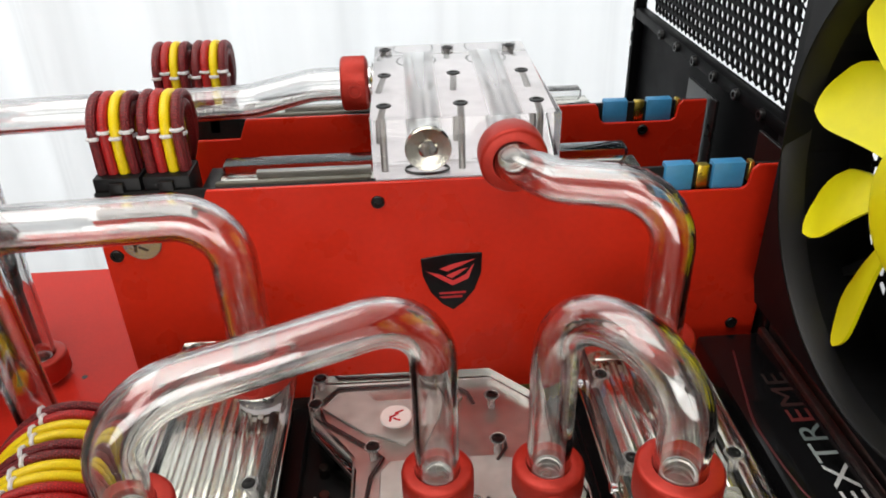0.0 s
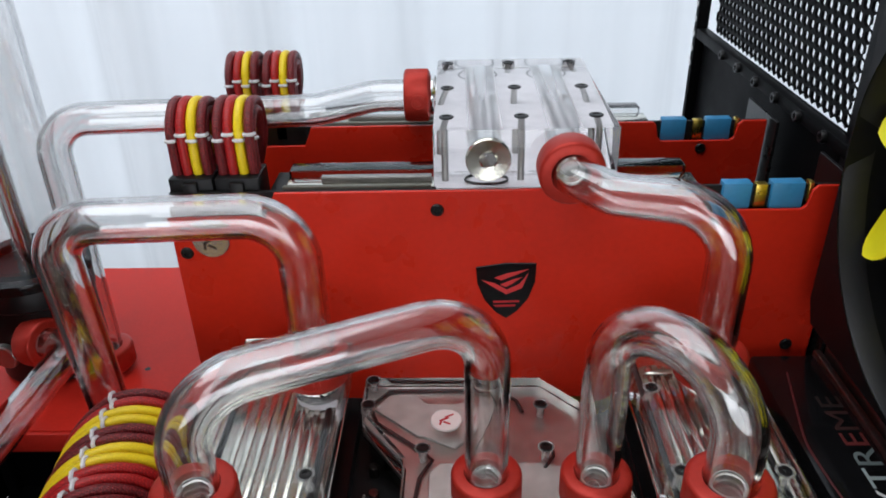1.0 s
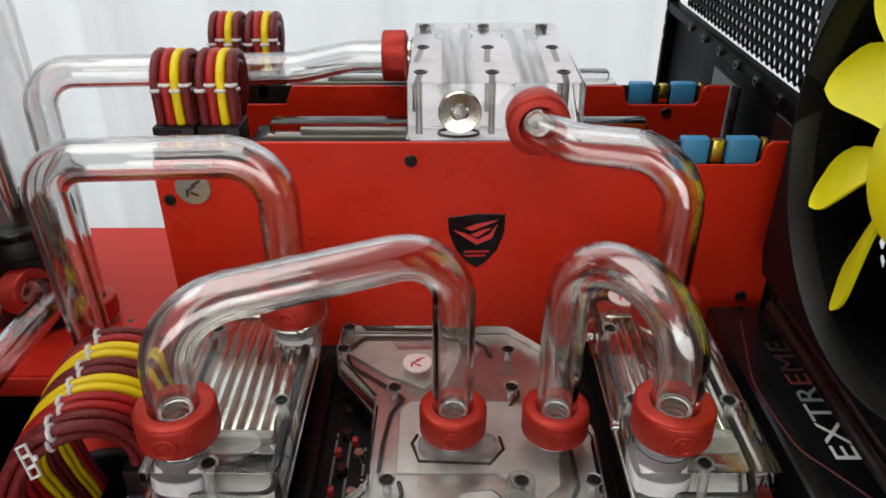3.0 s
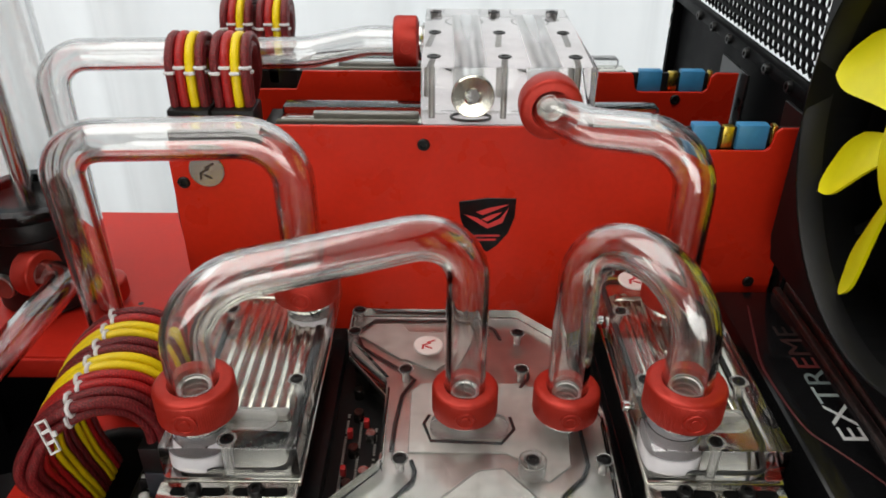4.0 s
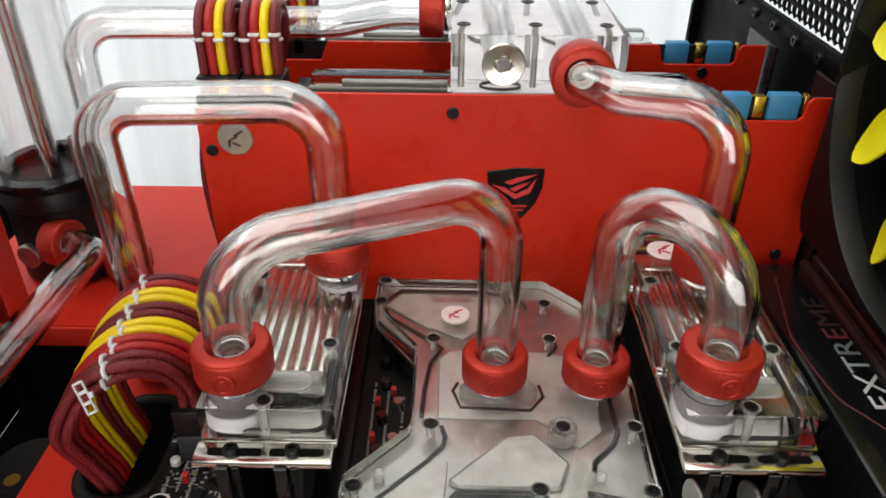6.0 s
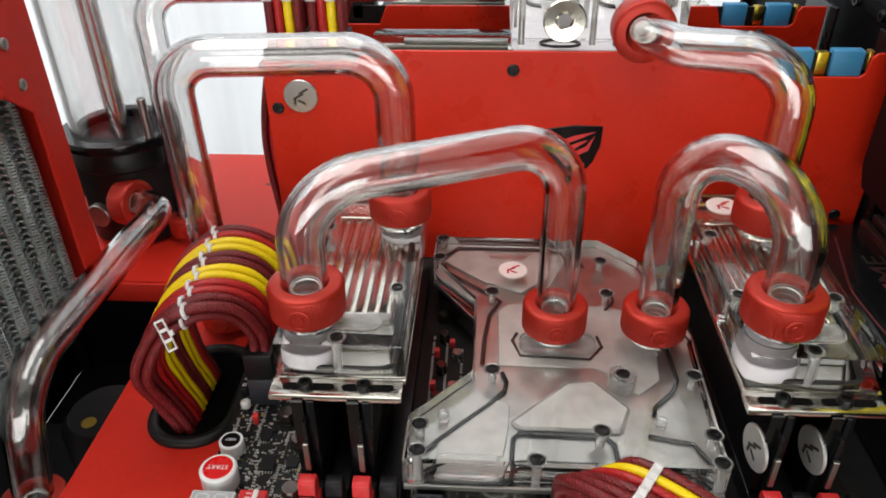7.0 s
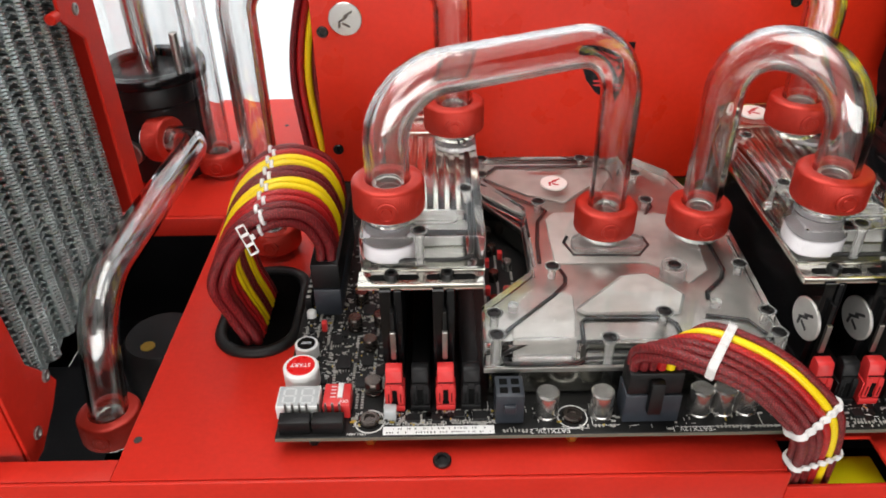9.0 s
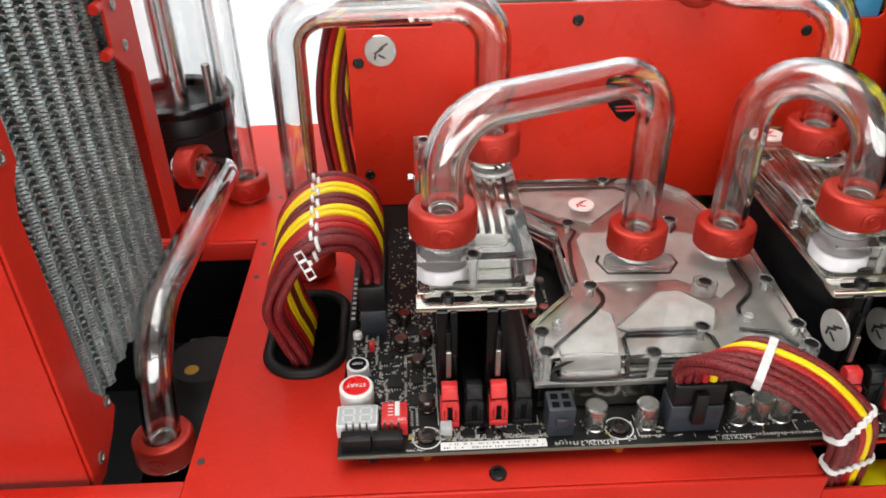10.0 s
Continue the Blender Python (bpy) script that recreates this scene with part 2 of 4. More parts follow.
def fillet(points, radius, n=9):
    """A line through the corners, each rounded by the given radius."""
    pts = [Vector(p) for p in points]
    radii = radius if isinstance(radius, (list, tuple)) else [radius] * (len(pts) - 2)
    out = [pts[0]]
    for p, c, q, r in zip(pts, pts[1:], pts[2:], radii):
        u, v = (p - c).normalized(), (q - c).normalized()
        ang = u.angle(v)
        cut = min(r / math.tan(ang / 2), (p - c).length * 0.49, (q - c).length * 0.49)
        a, b = c + u * cut, c + v * cut
        rr = cut * math.tan(ang / 2)
        mid = c + (u + v).normalized() * (rr / math.sin(ang / 2))
        va, vb = a - mid, b - mid
        full = va.angle(vb)
        for k in range(n + 1):
            s = k / n
            out.append(mid + (va * math.sin((1 - s) * full) + vb * math.sin(s * full)) / math.sin(full))
    out.append(pts[-1])
    return out


def smooth_line(points, n=10):
    """A Catmull-Rom line through the points."""
    p = [Vector(q) for q in points]
    p = [p[0] * 2 - p[1]] + p + [p[-1] * 2 - p[-2]]
    out = []
    for i in range(1, len(p) - 2):
        a, b, c, d = p[i - 1:i + 3]
        for k in range(n):
            s = k / n
            out.append(0.5 * (b * 2 + (c - a) * s + (a * 2 - b * 5 + c * 4 - d) * s * s + (b * 3 - a - c * 3 + d) * s ** 3))
    return out + [p[-2]]


def sweep(line, radii, seg=20, loop=False):
    """Sweeps circles of one or two radii (outer, inner) along a line."""
    radii = radii if isinstance(radii, tuple) else (radii,)
    bm = bmesh.new()
    t0 = (line[1] - line[0]).normalized()
    _, a, _ = axes(t0)
    shells = [[] for _ in radii]
    last = t0
    for i, p in enumerate(line):
        if loop:
            t = (line[(i + 1) % len(line)] - line[i - 1]).normalized()
        else:
            t = (line[min(i + 1, len(line) - 1)] - line[max(i - 1, 0)]).normalized()
        a = last.rotation_difference(t) @ a
        a = (a - t * a.dot(t)).normalized()
        b = t.cross(a)
        last = t
        for s, r in zip(shells, radii):
            s.append([bm.verts.new(p + (a * math.cos(6.283185 * k / seg) + b * math.sin(6.283185 * k / seg)) * r) for k in range(seg)])
    for s in shells:
        for p, q in list(zip(s, s[1:])) + ([(s[-1], s[0])] if loop else []):
            for k in range(seg):
                bm.faces.new((p[k], p[(k + 1) % seg], q[(k + 1) % seg], q[k]))
    if not loop:
        if len(radii) == 2:
            for e in (0, -1):
                for k in range(seg):
                    k2 = (k + 1) % seg
                    bm.faces.new((shells[0][e][k], shells[0][e][k2], shells[1][e][k2], shells[1][e][k]))
        else:
            bm.faces.new(shells[0][0]), bm.faces.new(shells[0][-1])
    return bm


def lettering(text, size, m, mat, parent, thick=0.15, name="lettering"):
    c = bpy.data.curves.new(name, "FONT")
    c.body, c.size, c.extrude, c.align_x, c.align_y = text, size, thick, "CENTER", "CENTER"
    tmp = bpy.data.objects.new("tmp_text", c)
    scene.collection.objects.link(tmp)
    bpy.context.view_layer.update()
    me = bpy.data.meshes.new_from_object(tmp.evaluated_get(bpy.context.evaluated_depsgraph_get()))
    bpy.data.objects.remove(tmp)
    bm = bmesh.new()
    bm.from_mesh(me)
    bpy.data.meshes.remove(me)
    return part(name, turned(bm, m), mat, parent, smooth=False)


def clear(ob):
    ob.visible_shadow = False
    return ob


def screw(name, at, d, r, parent, mat=None, h=1.4):
    """A socket-head screw with a hex recess, as one part of its thing."""
    dd = Vector(d)
    bm = lathe(at, d, [(-h, 0), (-h, r * 0.95), (h * 0.5, r), (h, r * 0.86), (h, r * 0.52), (h * 0.2, r * 0.45), (h * 0.2, 0)], 16, closed=False)
    return part(name, bm, mat or SHADE, parent)


# ---------------------------------------------------------------- room
def room():
    def wall(name, x0, x1, y0, y1, z0, z1, label, mat=PAINT):
        solo(name, box(x0, x1, y0, y1, z0, z1), mat, label, "wall", kind="structure", smooth=False)
    wall("floor", -960, 1210, -1110, 810, -860, -800, "brown wooden floor of the room", FLOORM)
    wall("ceiling", -960, 1210, -1110, 810, 1000, 1040, "plain white ceiling of the room", CEIL)
    wall("wall_west", -1000, -960, -1110, 810, -800, 1000, "plain grey painted room wall")
    wall("wall_east", 1210, 1250, -1110, 810, -800, 1000, "plain grey painted room wall")
    wall("wall_south", -960, 1210, -1150, -1110, -800, 1000, "plain grey painted room wall")
    wall("wall_north", -960, 1210, 810, 850, -800, 1000, "plain grey wall behind the curtain")
    bm = bmesh.new()
    cols, rows = 300, 8
    grid = []
    for i in range(cols + 1):
        u = i / cols
        x = -940 + 2130 * u
        y = 610 + 15 * math.sin(u * 88 + 2.2 * math.sin(u * 17)) + 4 * math.sin(u * 211 + 1) + 9 * math.sin(u * 31)
        grid.append([bm.verts.new((x + 2 * math.sin(j * 1.3 + i * 0.2), y + 2.5 * math.sin(i * 0.3 + j * 0.8), -780 + 1775 * j / rows)) for j in range(rows + 1)])
    for p, q in zip(grid, grid[1:]):
        for j in range(rows):
            bm.faces.new((p[j], q[j], q[j + 1], p[j + 1]))
    solo("curtain", bm, cloth, "sheer white curtain hanging in soft folds before a window", "curtain", kind="structure")
    t = thing("table", (100, 100, -800), "pale grey desk under the computer case", "table")
    part("tabletop", box(-450, 650, -330, 530, -402, -372, 4), TABLE, t)
    for x in (-420, 620):
        for y in (-300, 500):
            part("leg", box(x - 20, x + 20, y - 20, y + 20, -800, -402, 3), STEEL, t)


# ---------------------------------------------------------------- computer case
def hex_mesh(y0, y1, z0, z1, x, pitch, hole, thick):
    """A perforated sheet in the plane x, with staggered six-sided holes."""
    bm = bmesh.new()
    dz = pitch * 0.866
    rows, cols = int((z1 - z0) / dz), int((y1 - y0) / pitch)
    for j in range(rows):
        for i in range(cols):
            cy, cz = y0 + pitch * (i + 0.5 + 0.5 * (j % 2)), z0 + dz * (j + 0.5)
            out, inn, deep = [], [], []
            for k in range(6):
                a = math.radians(60 * k + 30)
                c, s = math.cos(a), math.sin(a)
                out.append(bm.verts.new((x, cy + c * pitch / 1.732, cz + s * pitch / 1.732)))
                inn.append(bm.verts.new((x, cy + c * hole, cz + s * hole)))
                deep.append(bm.verts.new((x + thick, cy + c * hole, cz + s * hole)))
            for k in range(6):
                k2 = (k + 1) % 6
                bm.faces.new((out[k], out[k2], inn[k2], inn[k]))
                bm.faces.new((inn[k], inn[k2], deep[k2], deep[k]))
    return bm


def ring_plate(y0, y1, z0, z1, cy, cz, r, x0, x1):
    """A square plate with a round hole, in the plane x, with its thickness."""
    bm = bmesh.new()
    n = 64
    sides = []
    for x in (x0, x1):
        inner, outer = [], []
        for k in range(n):
            a = 6.283185 * (k + 0.5) / n
            c, s = math.cos(a), math.sin(a)
            inner.append(bm.verts.new((x, cy + c * r, cz + s * r)))
            f = min(((y1 - cy) if c > 0 else (cy - y0)) / max(abs(c), 1e-6), ((z1 - cz) if s > 0 else (cz - z0)) / max(abs(s), 1e-6))
            outer.append(bm.verts.new((x, cy + c * f, cz + s * f)))
        sides.append((inner, outer))
    (i0, o0), (i1, o1) = sides
    for k in range(n):
        k2 = (k + 1) % n
        bm.faces.new((i0[k], i0[k2], o0[k2], o0[k]))
        bm.faces.new((i1[k], i1[k2], o1[k2], o1[k]))
        bm.faces.new((i0[k], i0[k2], i1[k2], i1[k]))
        bm.faces.new((o0[k], o0[k2], o1[k2], o1[k]))
    return bm


def case():
    c = thing("computer_case", (100, 100, -372), "red and black steel computer case, open at top and sides", "computer case")
    # tray with its wider rear part, notch for the cable and folded front lip
    part("tray", prism([(-54, -12.5), (172, -12.5), (172, 1), (205, 1), (205, -12.5), (272, -12.5), (272, 305), (-150, 305), (-150, 154.5), (-54, 154.5)], -9.6, -8, 0.3), RED, c, "red powder-coated motherboard tray", smooth=False)
    part("front_rail", box(-230, 172, -14.2, -12.6, -34, -8.2, 0.7), RED, c, "red folded front lip")
    part("front_rail", box(172, 300, -14.2, -12.6, -34, -15, 0.5), RED, c)
    part("side_rail", box(-230, -54.2, -12.4, -3.5, -10, -8.4, 0.4), RED, c)
    part("cross_bar", box(-150, -54.5, 152, 154.2, -19, -8.2, 0.5), RED, c)
    part("lower_shelf", box(-230, -54, -10, 152, -112, -110, 0.4), CASE, c)
    part("lower_side", box(298, 300, -10, 305, -200, -10, 0.3), CASE, c)
    part("lower_side", box(-232, -230, -10, 305, -200, 2, 0.3), CASE, c)
    part("notch_floor", box(168, 300, -12, 40, -62, -60, 0.3), CASE, c)
    part("lower_panel", box(-230, 300, -10, 305, -202, -200, 0.4), CASE, c)
    part("lower_back", box(-230, 300, 303, 305, -200, -10, 0.3), CASE, c)
    for x in (-228, 296):
        for y in (-10, 300):
            part("leg", box(x - 5, x + 5, y - 5, y + 5, -372, -36 if y > 0 else -34, 0.8), CASE, c)
    screw("screw", (56.3, -6.8, -7.6), (0, 0, 1), 3.2, c, SHADE, 1.3)
    # dark discs laid on the tray paint the shade of its small holes
    for x, y in ((-50.2, 4.7), (-50, 150), (-49, 120), (-48, 200), (-40, 262)):
        part("hole", cyl((x, y, -8.1), (0, 0, 1), 0.25, 1.5, 0, 12), INK, c)
    # rear wall: slot area, perforated upper area, fan cut-out
    part("rear_wall", box(276, 277.5, 138.6, 190, -36, 262, 0.2), CASE, c, "black steel rear wall")
    part("rear_wall", box(276, 277.5, 190, 386, -36, 119, 0.2), CASE, c)
    # fan cut-out; its unseen stretch to y -112 is added to block side light
    part("rear_wall", ring_plate(-112, 138.4, -36, 262, 68, 135.5, 62, 276, 277.5), CASE, c, smooth=False)
    part("mesh_panel", hex_mesh(190, 372, 121, 262, 276.6, 6.6, 2.6, 1.4), CASE, c, "black perforated steel mesh", smooth=False)
    part("fan_grill", hex_mesh(4, 132, 71, 200, 278.2, 6.6, 2.6, 1.0), CASE, c, smooth=False)
    part("edge_strip", box(270, 277.5, 386.2, 392, -36, 262, 0.8), CASE, c)
    # solid white discs paint the daylight that shows through the strip's holes
    for k in range(9):
        part("hole", cyl((269.6, 389, 96 + k * 9.5), (-1, 0, 0), 0.3, 1.9, 0, 10), WHITE, c)
    part("mesh_rail", box(270, 275.8, 150, 386, 113, 119.4, 1.0), CASE, c)
    for k in range(7):
        screw("thumbscrew", (269.8, 168 + k * 27, 116), (-1, 0, 0), 2.8, c, SHADE, 2)


def radiator():
    r = thing("radiator", (-110, 65, -8), "grey finned radiator in a red steel bracket", "radiator")
    # bracket flanges on the side that faces the board, with the wider screw tabs
    part("flange", turned(prism([(0, -16), (8, -16), (22, -8), (29, -2), (27, 3), (17, 17), (13.5, 92), (16, 99), (22, 105), (22, 260), (0, 260)], 0, 1.4, 0.25), Matrix(((0, 0, 1, -88.4), (1, 0, 0, 0), (0, 1, 0, 0), (0, 0, 0, 1)))), RED, r, "red bracket flange", smooth=False)
    part("flange", turned(prism([(128, 2), (143.5, 2), (143.5, 260), (112.5, 260), (112.5, 106), (128, 94)], 0, 1.4, 0.25), Matrix(((0, 0, 1, -88.4), (1, 0, 0, 0), (0, 1, 0, 0), (0, 0, 0, 1)))), RED, r, "red bracket flange", smooth=False)
    part("front_panel", box(-230, -88.6, -0.6, 0.8, -15, 260, 0.4), RED, r, "red folded front panel")
    part("back_panel", box(-150, -88.6, 142.2, 143.4, 2, 260, 0.3), RED, r)
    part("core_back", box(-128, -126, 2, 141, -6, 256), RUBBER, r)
    for k in range(10):
        y = 6 + k * 13.4
        part("coolant_channel", box(-122, -95.5, y - 0.9, y + 0.9, -4, 256, 0.5), FIN, r)
    verts, faces = [], []

    def sheet(a, b):
        k = len(verts)
        verts.extend(a), verts.extend(b)
        faces.extend((k + i, k + i + 1, k + len(a) + i + 1, k + len(a) + i) for i in range(len(a) - 1))

    rnd = random.Random(3)
    for k in range(9):
        y0 = 6.0 + k * 13.4
        for j in range(86):
            z = -3 + j * 3.0 + (k % 2) * 0.8
            # a scalloped fold with a dark hollow under it
            arc = [(y0 + 0.9 + 7.6 * i / 6, z + 1.7 * math.sin(math.pi * i / 6) + rnd.uniform(-0.15, 0.15)) for i in range(7)]
            sheet([(-93.4 + 0.5 * math.sin(i), y, zz) for i, (y, zz) in enumerate(arc)], [(-108, y, zz + 0.5) for y, zz in arc])
            sheet([(-93.4 + 0.5 * math.sin(i), y, zz) for i, (y, zz) in enumerate(arc)], [(-93.9, y, zz - 0.8) for y, zz in arc])
            # the bright crest beside it, cut into louvres
            for h in (0.0, 1.5):
                zz = z + h + rnd.uniform(-0.12, 0.12)
                top = [(-93.0 + 1.3 * math.sin(math.pi * i / 4), y0 + 8.2 + 5.4 * i / 4, zz + 0.35 * math.sin(math.pi * i / 2)) for i in range(5)]
                sheet(top, [(x - 1.0, y, q - 1.1) for x, y, q in top])
                sheet(top, [(x - 9, y, q + 1.0) for x, y, q in top])
    bm = bmesh.new()
    me = bpy.data.meshes.new("tmp")
    me.from_pydata(verts, [], faces)
    bm.from_mesh(me)
    bpy.data.meshes.remove(me)
    tagged(part("fin_core", bm, FIN, r, "corrugated and louvred grey metal fins", smooth=False), kind="stuff")
    for y, z in ((8.4, -7.6), (14, 30 + 190), (125.2, 106.8), (122, 124), (14, 110), (24, 5), (120, 150)):
        screw("screw", (-87, y, z), (1, 0, 0), 2.5, r, STEEL, 0.8)
    for z in (108, 126):
        part("spacer", cyl((-88.6, 112.6, z), (0, -1, 0), 6, 2.2, 0.4, 12), RED, r)


def fan():
    f = thing("case_fan", (262, 68, 65), "black case fan with glossy yellow blades, standing still", "fan")
    cy, cz, R = 68, 135.5, 71.5
    part("frame", ring_plate(-4.5, 138.3, 63, 208, cy, cz, R, 250, 275.6), FANBLK, f, "black square fan frame", smooth=False)
    part("duct_ring", lathe((250.4, cy, cz), (1, 0, 0), [(0, 71.3), (9, 71.3), (9, 70.4), (0.6, 70.9)], 96), FANLIP, f, "dark grey lip of the round duct")
    tips = [3.2, -35.5, -72.5, -110.4] + [-110.4 - 35.2 * k for k in range(1, 7)]
    for tip in tips:
        bm = bmesh.new()
        n, w = 16, 8
        sheets = []
        for off in (0.0, 1.4):
            g = []
            for i in range(n + 1):
                u = i / n
                row = []
                for j in range(w + 1):
                    s = j / w
                    reach = 69.5 - 5.5 * s - 5.5 * max(0.0, 1 - s / 0.38) ** 2 - 8.0 * max(0.0, (s - 0.6) / 0.4) ** 2
                    r = 21 + (reach - 21) * u
                    lead = tip + 13 * (1 - u) ** 2 - 1 + 3.0 * max(0.0, (u - 0.75) / 0.25) ** 2
                    trail = tip + 29 - 6 * u
                    ang = radians(lead + (trail - lead) * s)
                    x = 254.6 + (4.0 + 7.5 * u) * s ** 1.15 + 1.6 * math.sin(math.pi * s) * u + off
                    row.append(bm.verts.new((x, cy + r * math.cos(ang), cz + r * math.sin(ang))))
                g.append(row)
            sheets.append(g)
        for g in sheets:
            for p, q in zip(g, g[1:]):
                for j in range(w):
                    bm.faces.new((p[j], p[j + 1], q[j + 1], q[j]))
        a, b = sheets
        for i in range(n):
            bm.faces.new((a[i][0], a[i + 1][0], b[i + 1][0], b[i][0])), bm.faces.new((a[i][w], a[i + 1][w], b[i + 1][w], b[i][w]))
        for j in range(w):
            bm.faces.new((a[n][j], a[n][j + 1], b[n][j + 1], b[n][j])), bm.faces.new((a[0][j], a[0][j + 1], b[0][j + 1], b[0][j]))
        part("blade", bm, YELLOW, f, "glossy yellow fan blade")
    part("hub", lathe((270, cy, cz), (-1, 0, 0), [(0, 0), (0, 23), (15, 23), (18, 21.5), (19.4, 18), (20, 0)], 48, closed=False), YELLOW, f, "smooth yellow hub")
    for k in range(4):
        a = math.radians(45 + 90 * k)
        part("strut", box(-1.5, 1.5, 20, R, -1.5, 1.5), BLACK, f).data.transform(pose(0.273, cy * 0.001, cz * 0.001, math.degrees(a), 0, 0))


# ---------------------------------------------------------------- fittings and hard tubes
def fitting(at, d, emblem=(0, -1, 0)):
    """A compression fitting: base flange, knurled red collar, chrome ring inside, round emblem on its side. at: foot; d: its axis."""
    f = thing("tube_fitting", at, "knurled red anodised compression fitting with a silver base", "fitting", "compression fittings of the cooling loop")
    dd = Vector(d).normalized()
    base = Vector(at)
    part("base", lathe(base, d, [(0, 0), (0, 8.6), (1.2, 9.4), (2.6, 9.4), (3.4, 8.6), (3.4, 0)], 40, closed=False), CHROME, f, "silver metal flange")
    b = base + dd * 3.2
    part("collar", lathe(b, d, [(0, 10.6), (0.9, 11.9), (1.6, 12.05), (10.6, 12.05), (11.4, 11.7), (12.0, 10.9), (12.0, 7.7), (11.6, 7.5), (2, 7.5), (0, 7.7)], 220, 0.13), ANOD, f, "knurled red collar")
    part("inner_ring", lathe(b, d, [(1, 0), (1, 5.4), (8.8, 5.4), (9.3, 5.1), (9.9, 5.4), (10.6, 5.4), (10.9, 5.2), (10.9, 4.8), (10.2, 4.8), (10.0, 4.2), (9.0, 4.2), (8.8, 4.7), (8.0, 4.7), (7.8, 4.1), (6.8, 4.1), (6.6, 4.6), (5.8, 4.6), (5.6, 3.9), (1.5, 3.9), (1.5, 0)], 32, closed=False), CAN, f, "silver barb inside the tube")
    for h in (6.2, 8.0):
        part("seal", lathe(b, d, [(h, 5.4), (h + 0.3, 5.47), (h + 0.6, 5.4)], 24), ORING, f)
    e = Vector(emblem)
    e = (e - dd * e.dot(dd)).normalized()
    part("emblem", lathe(b + e * 11.6 + dd * 5.4, e, [(0, 0), (0, 3.7), (0.75, 3.7), (0.9, 3.4), (0.9, 2.9), (0.55, 2.7), (0.55, 1.7), (0.9, 1.5), (0.9, 0)], 28, closed=False), ANOD, f, "raised round emblem")
    return f


TUBE_R = (7.45, 5.55)


def hard_tube(points, bend, label):
    ob = solo("hard_tube", sweep(fillet(points, bend, 12), TUBE_R, 40), TUBE, label, "tube", "clear bent tubes of the cooling loop")
    return clear(ob)


# ---------------------------------------------------------------- cables
def ribbon(name, line, side, cols, colours, pitch, rows, label, group="", r=1.85, combs=(), clips=()):
    """Sleeved wires lying side by side in rows. line: centre points; side: across, one for each point; combs: where clear combs hold it."""
    t = thing(name, line[0], label, "cable", group)
    centre = smooth_line(line, 10)
    sides = smooth_line([Vector(s) for s in side], 10)
    rnd = random.Random(len(line) * 7 + cols)
    frames = []
    for i, p in enumerate(centre):
        tan = (centre[min(i + 1, len(centre) - 1)] - centre[max(i - 1, 0)]).normalized()
        frames.append((p, sides[i], tan.cross(sides[i]).normalized()))
    for row in range(rows):
        for c in range(cols):
            wob = [rnd.uniform(-0.25, 0.25) for _ in range(3)]
            pts = [p + s * ((c - (cols - 1) / 2) * pitch) + nn * ((row - (rows - 1) / 2) * pitch * 0.95 + wob[0] * math.sin(i * 0.35 + wob[1] * 9)) for i, (p, s, nn) in enumerate(frames)]
            part("wire", sweep(pts, r, 10), colours[row][c], t)
    for f in combs:
        p, s, nn = frames[int(f * (len(frames) - 1))]
        tan = s.cross(nn).normalized()
        for c in range(cols):
            for row in range(rows):
                mid = p + s * ((c - (cols - 1) / 2) * pitch) + nn * ((row - (rows - 1) / 2) * pitch * 0.95)
                half_s = s.normalized() * (pitch * s.length * 0.5)
                half_n = nn * (pitch * 0.5)
                corners = [mid + half_s * a + half_n * b + tan * (1.1 if (c + row) % 2 else -1.1) for a, b in ((1, 0), (0.75, 0.8), (0, 1.14), (-0.75, 0.8), (-1, 0), (-0.75, -0.8), (0, -1.14), (0.75, -0.8))]
                part("comb_link", sweep(corners, 0.8, 6, True), COMB, t, "clear plastic cable comb")
    for f in clips:
        p, s, nn = frames[int(f * (len(frames) - 1))]
        tan = s.cross(nn).normalized()
        hw, hh = cols * pitch * s.length / 2 + 0.3, rows * pitch * 0.475 + 0.9
        bm = bmesh.new()
        for g in (-0.8, -0.25, 0.25, 0.8):
            loop = []
            for k in range(72):
                a = 6.283185 * k / 72
                c, q = math.cos(a), math.sin(a)
                e = 1 / (abs(c) ** 6 + abs(q) ** 6) ** (1 / 6)
                u = c * e
                loop.append(p + tan * g + s.normalized() * (hw * u) + nn * (q * e * (hh + 0.25 - 1.0 * abs(math.sin(math.pi * cols * (u + 1) / 2 + 1.57)))))
            join(bm, sweep(loop, 0.62, 6, True))
        part("cable_clip", bm, CLIP, t, "milky white plastic cable clip")
    return t


